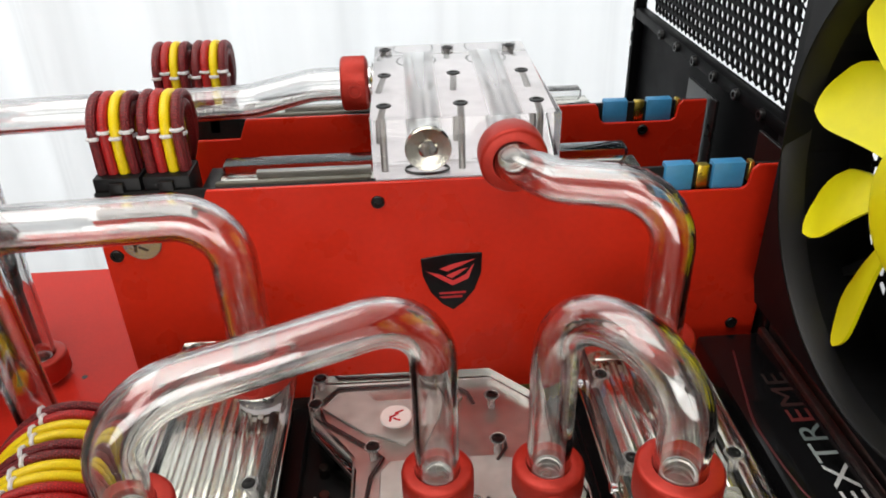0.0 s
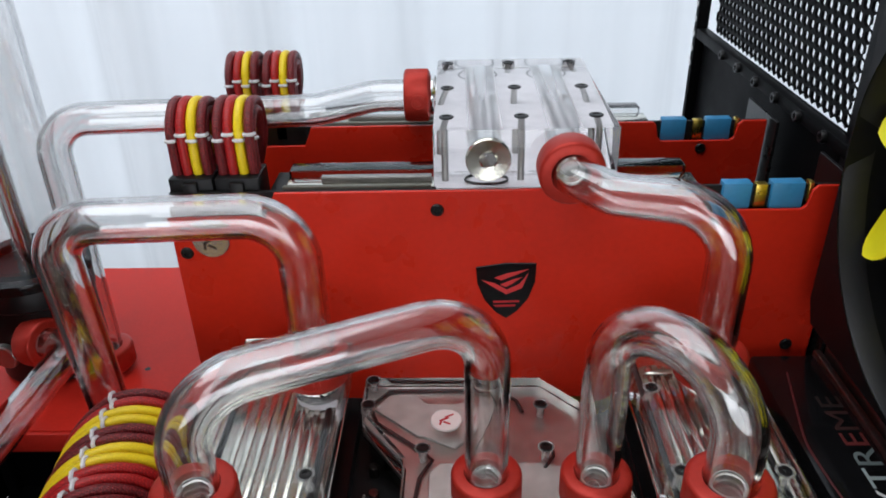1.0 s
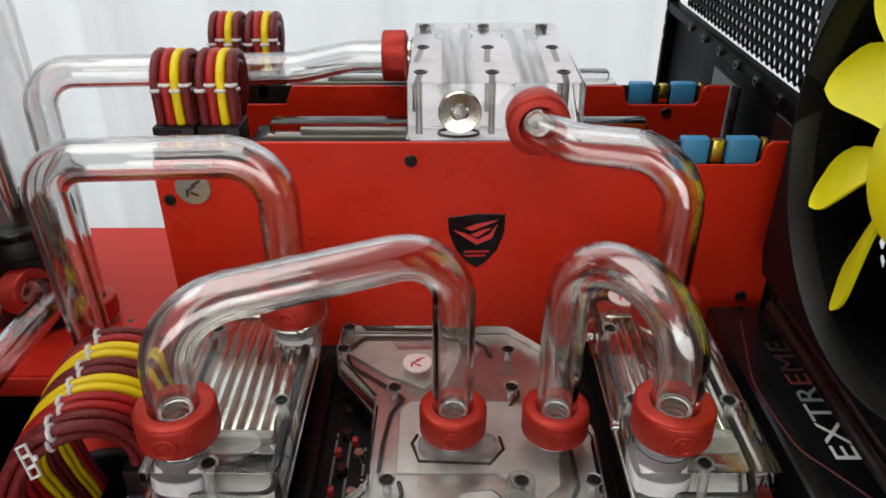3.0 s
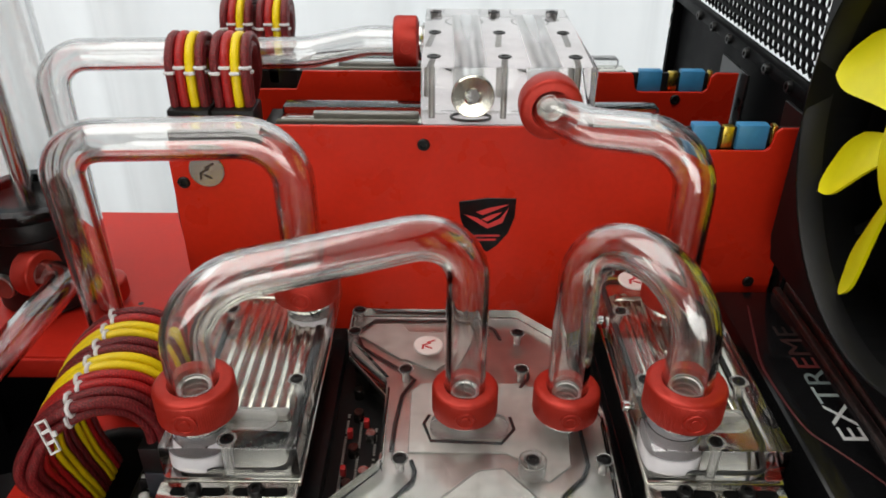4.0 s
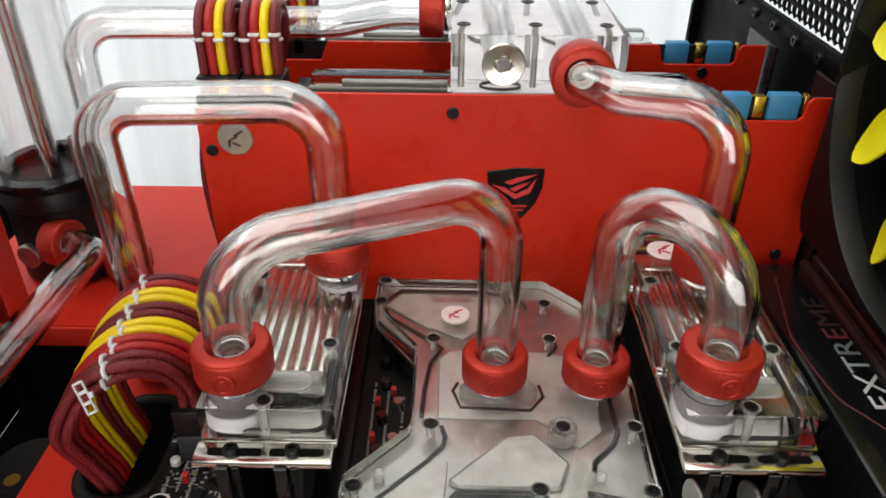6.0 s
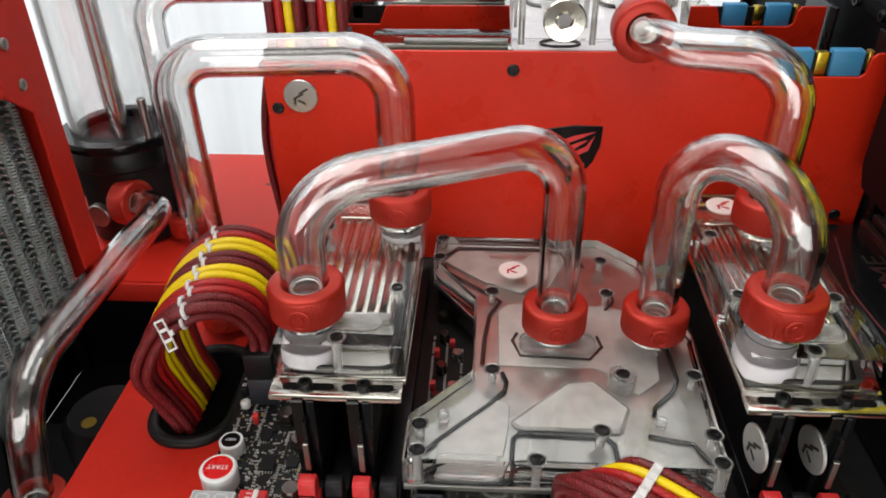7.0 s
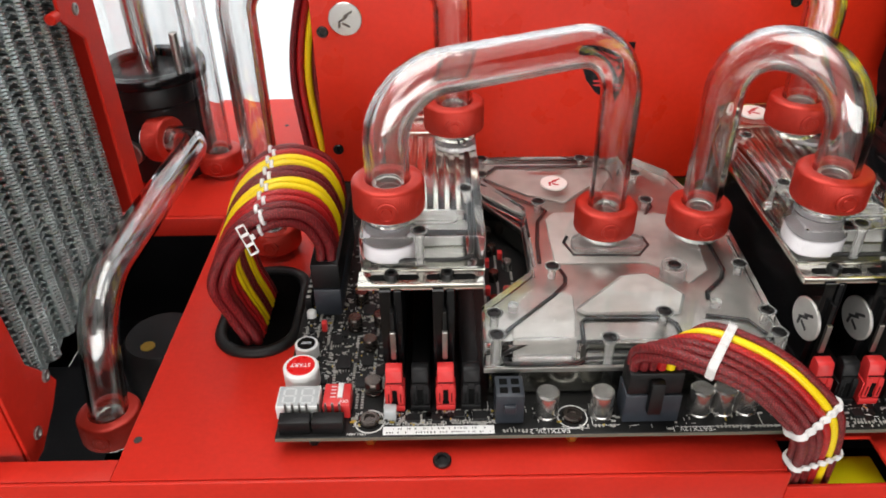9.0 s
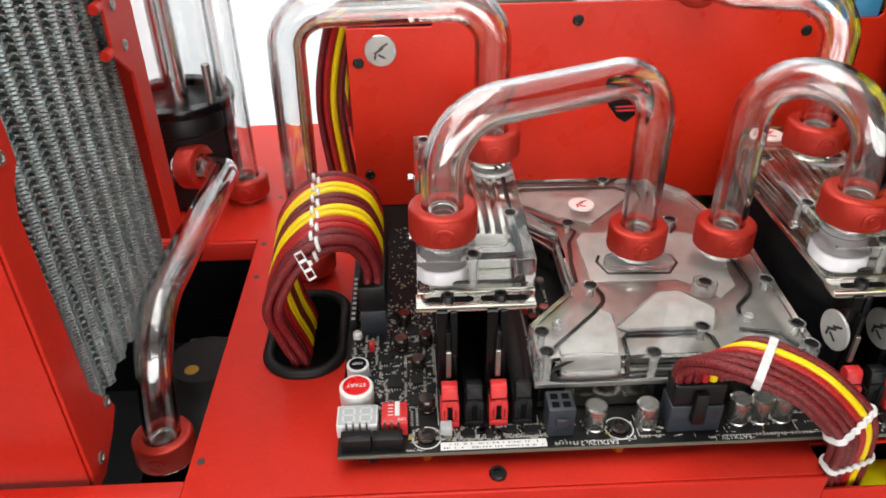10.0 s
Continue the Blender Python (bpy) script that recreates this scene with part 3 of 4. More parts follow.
# ---------------------------------------------------------------- motherboard
def motherboard():
    b = thing("motherboard", (136, 150, -1.6), "black motherboard with red and black memory slots", "motherboard")
    part("pcb", box(0, 272, -2.6, 302, -1.6, 0, 0.25), PCB, b, "black circuit board", smooth=False)
    part("pcb_edge", box(0.2, 271.8, -2.95, -2.65, -1.4, -0.2), PCB_EDGE, b, smooth=False)
    for x, y in ((31.6, 4.2), (101.4, 5.0), (253, 5)):
        part("screw_pad", lathe((x, y, 0.02), (0, 0, 1), [(0, 4.9), (0.1, 4.9), (0.1, 5.3), (0, 5.3)], 32), SILK, b)
        screw("board_screw", (x, y, 1.0), (0, 0, 1), 3.6, b, DARKCAN, 1.0)
    for x in (12, 31.6, 101.4):
        part("standoff", cyl((x, 2.5, -8), (0, 0, 1), 6.3, 2.0, 0.2, 6), GOLD if x > 20 else SHADE, b)
    # memory slots with latches
    for k, x in enumerate((40.3, 49.1, 57.9, 66.7, 187.2, 196.0, 204.8, 213.6)):
        s = part("memory_slot", box(x - 3.2, x + 3.2, 16, 150, 0.05, 7.5, 0.4), BLACK, b, "black slot body" if k % 2 else "slot body")
        mat = BLACK if k % 2 else LATCH
        l = prism([(x - 3.4, 9.4), (x + 3.4, 9.4), (x + 3.4, 15.9), (x - 3.4, 15.9)], 0.1, 9.5, 0.2)
        side = Matrix(((0, 0, 1, x), (1, 0, 0, 0), (0, 1, 0, 0), (0, 0, 0, 1)))
        join(l, turned(prism([(9.4, 9.0), (15.6, 9.0), (15.6, 16.2), (14.6, 17.6), (11.6, 17.6), (10.6, 16.6), (9.6, 11.0)], -2.8, 2.8, 0.25), side))
        for sx in (-1, 1):
            join(l, turned(prism([(8.5, 3.4), (9.6, 3.4), (9.9, 11.2), (9.1, 11.8), (8.6, 9.2)], sx * 1.15 if sx > 0 else -3.0, 3.0 if sx > 0 else -1.15, 0.15), side))
        join(l, box(x - 3.3, x + 3.3, 8.5, 10.5, 0.1, 2.8, 0.2))
        # thin black strips paint the shaded grooves; the latch is solid
        part("latch_slot_shade", box(x - 0.85, x + 0.85, 9.2, 9.42, 2.9, 9.4), RECESS_SHADE, s, smooth=False)
        part("latch_slot_shade", box(x - 2.6, x + 2.6, 9.1, 9.3, 2.85, 4.2), RECESS_SHADE, s, smooth=False)
        for sx in (-1, 1):
            part("latch_slot_shade", box(x + sx * 2.05 - 0.16, x + sx * 2.05 + 0.16, 8.42, 8.62, 4.4, 8.6), RECESS_SHADE, s, smooth=False)
        part("latch_slot_shade", box(x - 2.75, x + 2.75, 9.55, 9.75, 12.2, 12.6), RECESS_SHADE, s, smooth=False)
        part("latch", l, mat, s, "red slot latch" if mat is LATCH else "black slot latch")
    # power and fan sockets
    def socket(name, x0, x1, y0, y1, h, nx, ny):
        s = part(name, box(x0, x1, y0, y1, 0.05, h, 0.5), GREYBLACK, b, "dark grey power socket")
        for i in range(nx):
            for j in range(ny):
                w, d = (x1 - x0 - 1.6) / nx, (y1 - y0 - 1.6) / ny
                # black patch on the solid socket, for the shade in the well
                part("pin_well_shade", box(x0 + 0.8 + w * (i + 0.14), x0 + 0.8 + w * (i + 0.86), y0 + 0.8 + d * (j + 0.14), y0 + 0.8 + d * (j + 0.86), h - 0.3, h + 0.06, 0.2), RECESS_SHADE, s, smooth=False)
        part("catch", box((x0 + x1) / 2 - 2, (x0 + x1) / 2 + 2, y0 - 1.4, y0 + 0.2, h * 0.45, h * 0.72, 0.4), GREYBLACK, s)
    socket("power_socket", 74.6, 84.2, 2.2, 12.0, 13.2, 2, 2)
    socket("power_socket", 117.8, 136.8, 2.0, 12.0, 12.5, 4, 2)
    part("atx_socket", box(5.8, 16.6, 62, 118, 0.05, 13, 0.5), GREYBLACK, b, "dark grey 24-pin power socket")
    for x in (1.4, 12.6):
        h = part("fan_header", box(x, x + 10.6, -0.9, 4.0, 0.05, 5.4, 0.3), BLACK, b, "black fan header")
        for k in range(4):
            part("pin", box(x + 1.6 + k * 2.4, x + 2.3 + k * 2.4, 4.4, 5.1, 0, 8.6), STEEL, h, smooth=False)
    vp = part("test_strip", box(0.8, 3.6, 66, 100, 0.05, 5, 0.3), BLACK, b, "strip of small test contacts")
    for k in range(9):
        part("contact", box(1.4, 3.0, 67.2 + k * 3.6, 68.8 + k * 3.6, 4.95, 5.3, 0.1), SILK, vp, smooth=False)
    # debug display, switches, buttons
    d = part("debug_display", box(-0.4, 14.2, 5.6, 15.6, 0.05, 6.2, 0.3), WHITE, b, "white two-digit display")
    part("face", box(0.1, 13.7, 6.1, 15.1, 6.1, 6.45, 0.1), GREY, d, "grey unlit face")
    for x in (3.8, 10.0):
        for (dx, dy, w, hh) in ((0, 3.4, 3.4, 0.7), (0, 0, 3.4, 0.7), (0, -3.4, 3.4, 0.7), (-2, 1.7, 0.7, 2.6), (2, 1.7, 0.7, 2.6), (-2, -1.7, 0.7, 2.6), (2, -1.7, 0.7, 2.6)):
            part("segment", box(x + dx - w / 2, x + dx + w / 2, 10.6 + dy - hh / 2, 10.6 + dy + hh / 2, 6.42, 6.52), SEG, d, smooth=False)
    s = part("dip_switch", box(15.6, 24.9, 5.8, 16.6, 0.05, 6.2, 0.3), LATCH, b, "red four-way switch block")
    part("switch_row", box(20.4, 22.2, 9.4, 16.2, 6.1, 7.0, 0.2), WHITE, s, "white sliders")
    for k in range(4):
        part("slot_mark", box(17.9, 19.8, 9.9 + k * 1.65, 10.3 + k * 1.65, 6.15, 6.27), WHITE, s, smooth=False)
    lettering("ON", 1.9, mm(22.9, 8.0, 6.25, 0, 0, 180), WHITE, s, 0.05)
    st = part("start_button", cyl((6.0, 23.6, 0.05), (0, 0, 1), 8.4, 6.4, 0.6, 40), WHITE, b, "white round start button with a red cap")
    part("cap", cyl((6.0, 23.6, 8.2), (0, 0, 1), 0.5, 5.1, 0.25, 40), BUTTON, st, "red button cap")
    lettering("START", 2.5, mm(6.0, 23.6, 8.75, 0, 0, 180), WHITE, st, 0.08)
    rb = part("reset_button", cyl((5.6, 38.6, 0.05), (0, 0, 1), 5.6, 4.4, 0.3, 36), WHITE, b, "small black button in a silver ring")
    part("cap", cyl((5.6, 38.6, 5.5), (0, 0, 1), 0.5, 3.4, 0.2, 36), GLOSS, rb, "glossy black cap")
    lettering("RESET", 1.5, mm(5.6, 38.6, 6.05, 0, 0, 180), SILK, rb, 0.05)
    part("indicator_light", cyl((4.3, 60.5, 0), (0, 0, 1), 4.0, 1.9, 0.8, 16), WHITE, b, "small white indicator")
    part("jumper", box(9.4, 11.6, 51.5, 54, 0, 4.5, 0.5), LATCH, b, "small red jumper")
    for x, y, r, h in ((92.6, 6.6, 4.0, 10.6), (111.4, 6.6, 4.0, 10.6), (145.2, 6.8, 4.0, 11), (153.2, 7.0, 4.0, 11), (161.2, 7.2, 4.0, 11), (32.1, 18.4, 3.2, 6.0), (22.6, 53.5, 2.9, 6.0), (32.7, 55.5, 2.9, 6.0), (29.3, 42, 2.9, 5.0), (24, 70, 2.9, 6.0), (78.6, 66, 2.2, 5.0), (84.5, 72, 2.2, 5.0), (79.4, 84, 2.2, 5.0), (85.6, 92, 2.2, 5.0), (79.6, 104, 2.2, 5.0), (78.4, 118, 2.2, 5.0)):
        cmat = CAN if x > 80 else DARKCAN
        cp = part("capacitor", lathe((x, y, 0.05), (0, 0, 1), [(0, 0), (0, r), (0.8, r), (1.2, r * 0.93), (1.7, r), (h - 0.5, r), (h, r * 0.88), (h, 0)], 28, closed=False), cmat, b, "silver can capacitor")
        if x > 80:
            part("end_mark", box(x - r * 0.45, x + r * 0.45, y + 0.5, y + 0.8, h, h + 0.05), STEEL, cp, smooth=False)
            part("end_mark", box(x - r * 0.35, x + r * 0.35, y - 0.7, y - 0.4, h, h + 0.05), STEEL, cp, smooth=False)
    for x, y in ((76.4, 74), (82.6, 62), (83.2, 100), (77.0, 94)):
        part("jumper", box(x - 1.1, x + 1.1, y - 1.3, y + 1.3, 0, 4.2, 0.4), LATCH, b, "small red jumper")
    part("choke", box(36.6, 40.8, 4.4, 8.4, 0, 4.2, 0.3), GREY, b, "small grey choke")
    lb = part("serial_label", box(36.4, 74.2, -2.0, 1.6, 0.05, 0.18), WHITE, b, "white printed label strip", smooth=False)
    rnd = random.Random(5)
    for row in (0.55, -1.1):
        x = 37.5
        while x < 73:
            w = rnd.uniform(0.2, 0.6)
            if rnd.random() < 0.7:
                part("print_bar", box(x, x + w, row - 0.32, row + 0.32, 0.17, 0.22), INK, lb, smooth=False)
            x += w + rnd.uniform(0.25, 0.7)
    lettering("EATX12V_2", 2.7, mm(93, -1.2, 0.03, 0, 0, 180), SILK, b, 0.03)
    lettering("EATX12V_1", 2.7, mm(141, -1.2, 0.03, 0, 0, 180), SILK, b, 0.03)
    lettering("CPU_FAN", 1.5, mm(27.5, -1.3, 0.03, 0, 0, 180), SILK, b, 0.03)
    # chips with legs on two sides
    legs = bmesh.new()
    for x, y, w, d in ((69.5, 5.2, 5.0, 4.0), (62.5, 6.0, 3.6, 3.0), (46.8, 4.6, 4.4, 3.4), (54.4, 4.2, 3.0, 3.4), (27.6, 22.5, 4.6, 5.6), (20.0, 33.0, 5.2, 6.8), (29.0, 33.5, 4.2, 5.0), (16.2, 46.0, 3.8, 5.2), (27.5, 64.0, 4.8, 6.2), (34.0, 28.0, 3.2, 4.4), (20.5, 60.0, 4.0, 4.6), (226, 4.6, 5.0, 4.2), (199, 3.6, 4.0, 3.4), (211, 3.4, 4.6, 3.6)):
        part("chip", box(x - w / 2, x + w / 2, y - d / 2, y + d / 2, 0.15, 1.5, 0.15), BLACK, b, "small black chip", smooth=False)
        n = int(w / 0.9)
        for k in range(n):
            px = x - w / 2 + (k + 0.5) * w / n
            for q in (-1, 1):
                join(legs, box(px - 0.17, px + 0.17, y + q * (d / 2 + 0.45) - 0.45, y + q * (d / 2 + 0.45) + 0.45, 0.03, 0.45))
    tagged(part("chip_leg", legs, PAD, b, "fine silver chip legs", smooth=False), kind="stuff")
    # ordered rows of tiny parts beside the chips
    rows = bmesh.new()
    for x0, y0, n, dx, dy in ((14.2, 19.0, 22, 0, 1.25), (17.0, 20.5, 9, 0, 1.3), (24.2, 19.5, 30, 0, 1.2), (31.6, 24.0, 26, 0, 1.25), (35.4, 20.0, 40, 0, 1.2), (12.6, 44.0, 14, 0, 1.3), (26.4, 10.5, 6, 0, 1.3), (28.3, 10.5, 6, 0, 1.3), (43.0, 7.6, 16, 1.15, 0), (44.0, 2.9, 22, 1.25, 0), (58.0, 8.4, 14, 1.2, 0), (76.0, -1.0, 8, 1.3, 0), (103.5, 0.6, 10, 1.3, 0), (150.0, -0.6, 16, 1.3, 0), (188.0, 0.2, 30, 1.25, 0), (192.0, 6.2, 20, 1.3, 0), (75.2, 56.0, 40, 0, 1.3), (81.0, 64.0, 30, 0, 1.35), (87.4, 66.0, 26, 0, 1.3), (3.4, 45.5, 10, 0, 1.3), (8.0, 44.5, 16, 0, 1.25)):
        for k in range(n):
            if rnd.random() < 0.85:
                w, d = (0.5, 0.28) if dx == 0 else (0.28, 0.5)
                x, y = x0 + dx * k, y0 + dy * k
                join(rows, box(x - w, x + w, y - d, y + d, 0.03, 0.4))
    tagged(part("circuit_clutter", rows, PAD, b, "ordered rows of tiny silver contacts", smooth=False), kind="stuff")
    # printed outlines on the board
    lines = bmesh.new()
    for x0, x1, y0, y1 in ((89.5, 106.5, -0.4, -0.2), (137.4, 178, -0.4, -0.2), (107.8, 117, 0.9, 1.1), (72.5, 72.7, 3, 13), (107.8, 108.0, 1, 11), (36.0, 36.2, 10, 52), (14.6, 24, 17.3, 17.5), (165.4, 165.6, 0, 9), (165.4, 178, 9, 9.2)):
        join(lines, box(x0, x1, y0, y1, 0.02, 0.06))
    tagged(part("printed_line", lines, SILK, b, "thin white printed outlines", smooth=False), kind="stuff")
    # small parts soldered on the board
    cube = ((0, 1, 2, 3), (4, 5, 6, 7), (0, 1, 5, 4), (1, 2, 6, 5), (2, 3, 7, 6), (3, 0, 4, 7))
    for (mat, n, lab) in ((BLACK, 200, "tiny black surface-mounted chips"), (PAD, 1100, "tiny silver solder contacts"), (SILK, 620, "fine white printed marks"), (GOLD, 130, "tiny gold contacts")):
        verts, faces = [], []
        for _ in range(n):
            pick = rnd.random()
            if pick < 0.45:
                x, y = rnd.uniform(1.5, 36), rnd.uniform(18, 84)
            elif pick < 0.66:
                x, y = rnd.uniform(25, 75), rnd.uniform(2.0, 8.6)
            elif pick < 0.78:
                x, y = rnd.uniform(184, 268), rnd.uniform(-1.6, 16)
            elif pick < 0.9:
                x, y = rnd.uniform(76, 250), rnd.uniform(-1.8, 10)
            else:
                x, y = rnd.uniform(1.5, 36), rnd.uniform(84, 150)
            if mat is BLACK and y < 4.6:
                y = 4.6 + rnd.uniform(0, 3)
            if mat is SILK:
                w, dd, h = rnd.choice(((0.2, 1.6, 0.04), (1.6, 0.2, 0.04), (0.9, 0.25, 0.04), (0.25, 0.7, 0.04)))
            elif mat is BLACK:
                w, dd, h = rnd.choice(((1.0, 2.0, 0.8), (2.0, 2.2, 0.9), (0.8, 1.6, 0.6)))
            else:
                w, dd, h = rnd.choice(((0.4, 0.8, 0.5), (0.8, 0.4, 0.5), (0.3, 0.6, 0.3), (1.5, 0.4, 0.6)))
            k = len(verts)
            verts += [(x + a * w / 2, y + b * dd / 2, z) for z in (0.02, h) for a, b in ((-1, -1), (1, -1), (1, 1), (-1, 1))]
            faces += [tuple(k + q for q in f) for f in cube]
        bm = bmesh.new()
        me = bpy.data.meshes.new("tmp")
        me.from_pydata(verts, [], faces)
        bm.from_mesh(me)
        bpy.data.meshes.remove(me)
        tagged(part("circuit_clutter", bm, mat, b, lab, smooth=False), kind="stuff")
    # rear cover beside the sockets
    io = part("io_cover", box(235, 270.5, 18, 146, 0.1, 39, 2.0), GLOSS, b, "glossy black cover with large lettering")
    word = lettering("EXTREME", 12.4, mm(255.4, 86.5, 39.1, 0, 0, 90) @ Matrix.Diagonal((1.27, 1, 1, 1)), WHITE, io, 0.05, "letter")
    # the foil's fading reflection is painted per letter: white over teal to dark red
    foil_reflections = [material("letter_foil_reflection", c, 0.35, 0.2, 0.1, 600) for c in ((0.75, 0.75, 0.74), (0.70, 0.71, 0.70), (0.36, 0.42, 0.41), (0.18, 0.22, 0.215), (0.17, 0.032, 0.03), (0.05, 0.022, 0.02), (0.03, 0.02, 0.018))]
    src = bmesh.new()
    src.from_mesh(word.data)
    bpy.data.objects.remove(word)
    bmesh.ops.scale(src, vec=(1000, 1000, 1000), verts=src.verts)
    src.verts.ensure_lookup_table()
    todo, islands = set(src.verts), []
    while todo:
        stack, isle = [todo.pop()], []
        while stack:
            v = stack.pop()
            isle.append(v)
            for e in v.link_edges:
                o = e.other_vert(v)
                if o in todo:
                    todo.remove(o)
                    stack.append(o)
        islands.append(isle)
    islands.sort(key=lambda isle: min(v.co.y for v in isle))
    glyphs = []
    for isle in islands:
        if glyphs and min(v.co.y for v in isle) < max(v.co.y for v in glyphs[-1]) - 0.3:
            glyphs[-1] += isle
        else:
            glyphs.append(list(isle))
    for isle, ink in zip(glyphs, foil_reflections):
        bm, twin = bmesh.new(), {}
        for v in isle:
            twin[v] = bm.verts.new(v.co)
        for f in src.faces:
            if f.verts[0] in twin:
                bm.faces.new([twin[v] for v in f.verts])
        part("letter", bm, ink, io, "foil letter with its reflection painted as a fixed colour", smooth=False)
    src.free()
    part("red_line", sweep(smooth_line([(246, 134, 38.75), (241, 112, 38.75), (237.6, 96, 38.75), (237.4, 85, 38.75), (238.4, 71, 38.75), (240.5, 59, 38.75), (246, 50.5, 38.75), (254, 38, 38.75), (259, 27, 38.75)], 6), 0.55, 8), REDLINE, io, "dim red line")
    for x, z in ((262.5, 41.5), (267, 44), (271.5, 45)):
        part("ridge", box(x - 1.6, x + 1.6, 10, 146, 36, z, 1.0), RIDGE, io, "dark chrome ridge")


def memory(x):
    m = thing("memory_module", (x, 83, 7), "black memory module with a bare contact edge", "memory module", "memory modules in the red slots")
    part("circuit_card", box(x - 0.6, x + 0.6, 17.5, 147, 7.55, 37, 0.1), PCB, m, "thin circuit card edge", smooth=False)
    for s in (-1, 1):
        part("heat_spreader", box(x + s * 0.7, x + s * 3.4, 20, 143, 9, 44.2, 0.5), GLOSS, m, "black metal heat spreader")
    part("contact_strip", box(x - 0.95, x + 0.9, 15.9, 17.3, 17.6, 29.5, 0.25), STEEL, m, smooth=False)
    return m


# ---------------------------------------------------------------- water blocks
def rounded(x0, x1, y0, y1, r, n=5):
    out = []
    for cx, cy, a in ((x1 - r, y1 - r, 0), (x0 + r, y1 - r, 90), (x0 + r, y0 + r, 180), (x1 - r, y0 + r, 270)):
        for k in range(n + 1):
            t = math.radians(a + 90 * k / n)
            out.append((cx + r * math.cos(t), cy + r * math.sin(t)))
    return out


def cord(points, z, parent, r=0.55, loop=False, name="seal_cord"):
    line = [Vector((x, y, z)) for x, y in points]
    return part(name, sweep(line, r, 8, loop), ORING, parent, "black rubber seal in its groove")


def memory_block():
    w = thing("memory_water_block", (51, 80, 44), "clear acrylic memory water block on a nickel plate", "water block", "memory water blocks")
    x0, x1 = 30, 71.8
    pl = box(x0, x1, 28.6, 133, 44.3, 46.4, 0.3)
    part("base_plate", pl, NICKEL, w, "satin nickel base plate")
    lip = part("front_lip", box(x0 - 0.6, x1 - 0.8, 20.6, 28.5, 44.0, 46.2, 0.25), NICKEL, w, "polished nickel lip with two slots")
    for a, b in ((33.2, 49.6), (52, 68.4)):
        # slot drawn as a black patch for its shade, not cut through
        part("slot", prism(rounded(a, b, 23.2, 26.4, 1.4), 46.19, 46.28), RECESS_SHADE, lip, smooth=False)
    for x in (40.4, 59.0):
        screw("screw", (x, 24.8, 46.9), (0, 0, 1), 2.5, w)
    for k in range(7):
        x = 39.5 + k * 3.9
        part("rib", box(x - 0.95, x + 0.95, 52, 119, 46.4, 48.4, 0.25), NICKEL, w, "machined nickel rib")
    part("channel_end", prism(rounded(36.6, 64.6, 49.2, 53, 1.6), 46.45, 50.4, 0.3), SATIN, w, "machined end of the channels")
    part("cross_rib", box(37.5, 64.5, 113.5, 116.5, 48.45, 49.6, 0.25), NICKEL, w, "machined nickel cross rib")
    clear(part("acrylic_top", box(x0, x1, 29.4, 133, 46.5, 59.4, 0.9), ACRYL, w, "clear acrylic cover"))
    cord(rounded(34.6, 66.6, 35.0, 128.0, 5), 47.7, w, 0.95, True)
    part("port_pocket", prism(rounded(44.5, 63, 39, 48, 4.0), 55.8, 57.6, 0.3), MILLED, w, "frosted milled pocket")
    for x, y in ((39.8, 42), (63, 105)):
        part("port_boss", lathe((x, y, 47), (0, 0, 1), [(5.8, 8.6), (12.0, 8.6), (12.0, 8.2), (5.8, 8.2)], 40), BORE, w, "clear threaded port bore")
        part("port_floor", cyl((x, y, 46.9), (0, 0, 1), 5.5, 8.4, 0.4, 36), PALE, w, "frosted white floor of the port")
    for x, y in ((49.9, 33.3), (66.2, 60.9), (65.6, 100.7), (35.0, 61.5), (35.0, 100.7), (66, 128), (35, 128)):
        screw("screw", (x, y, 59.2), (0, 0, 1), 2.1, w, None, 0.7)
        part("screw_well", lathe((x, y, 47), (0, 0, 1), [(0, 1.6), (9.6, 1.6), (12.1, 3.1), (12.45, 3.1), (12.45, 2.3), (9.4, 0.9), (0, 0.9)], 20), MILLED, w, "clear countersunk screw bore")
    for y in (56, 104):
        part("side_knob", cyl((29.8, y, 53), (-1, 0, 0), 2.6, 1.8, 0.4, 14), CHROME, w, "small bright side screw")
    return w


def emblem(at, d, r, mat, mark, label, bars=3):
    """A round plate with an abstract mark."""
    e = thing("round_emblem", at, label, "emblem")
    part("disc", cyl(at, d, 1.2, r, 0.35, 40), mat, e)
    dd, a, b = axes(d)
    m = Matrix(((a.x, b.x, dd.x, at[0]), (a.y, b.y, dd.y, at[1]), (a.z, b.z, dd.z, at[2]), (0, 0, 0, 1)))
    for (cx, cy, w, h, rot) in ((-0.2, -0.32, 0.62, 0.13, 28), (0.12, 0.0, 0.66, 0.13, 28), (-0.05, 0.34, 0.5, 0.13, -28), (0.34, 0.32, 0.14, 0.4, -10)):
        part("mark", turned(turned(box(-w * r / 2, w * r / 2, -h * r / 2, h * r / 2, 1.19, 1.38), pose(cx * r, cy * r, 0, 0, 0, rot)), m), mark, e, smooth=False)
    return e


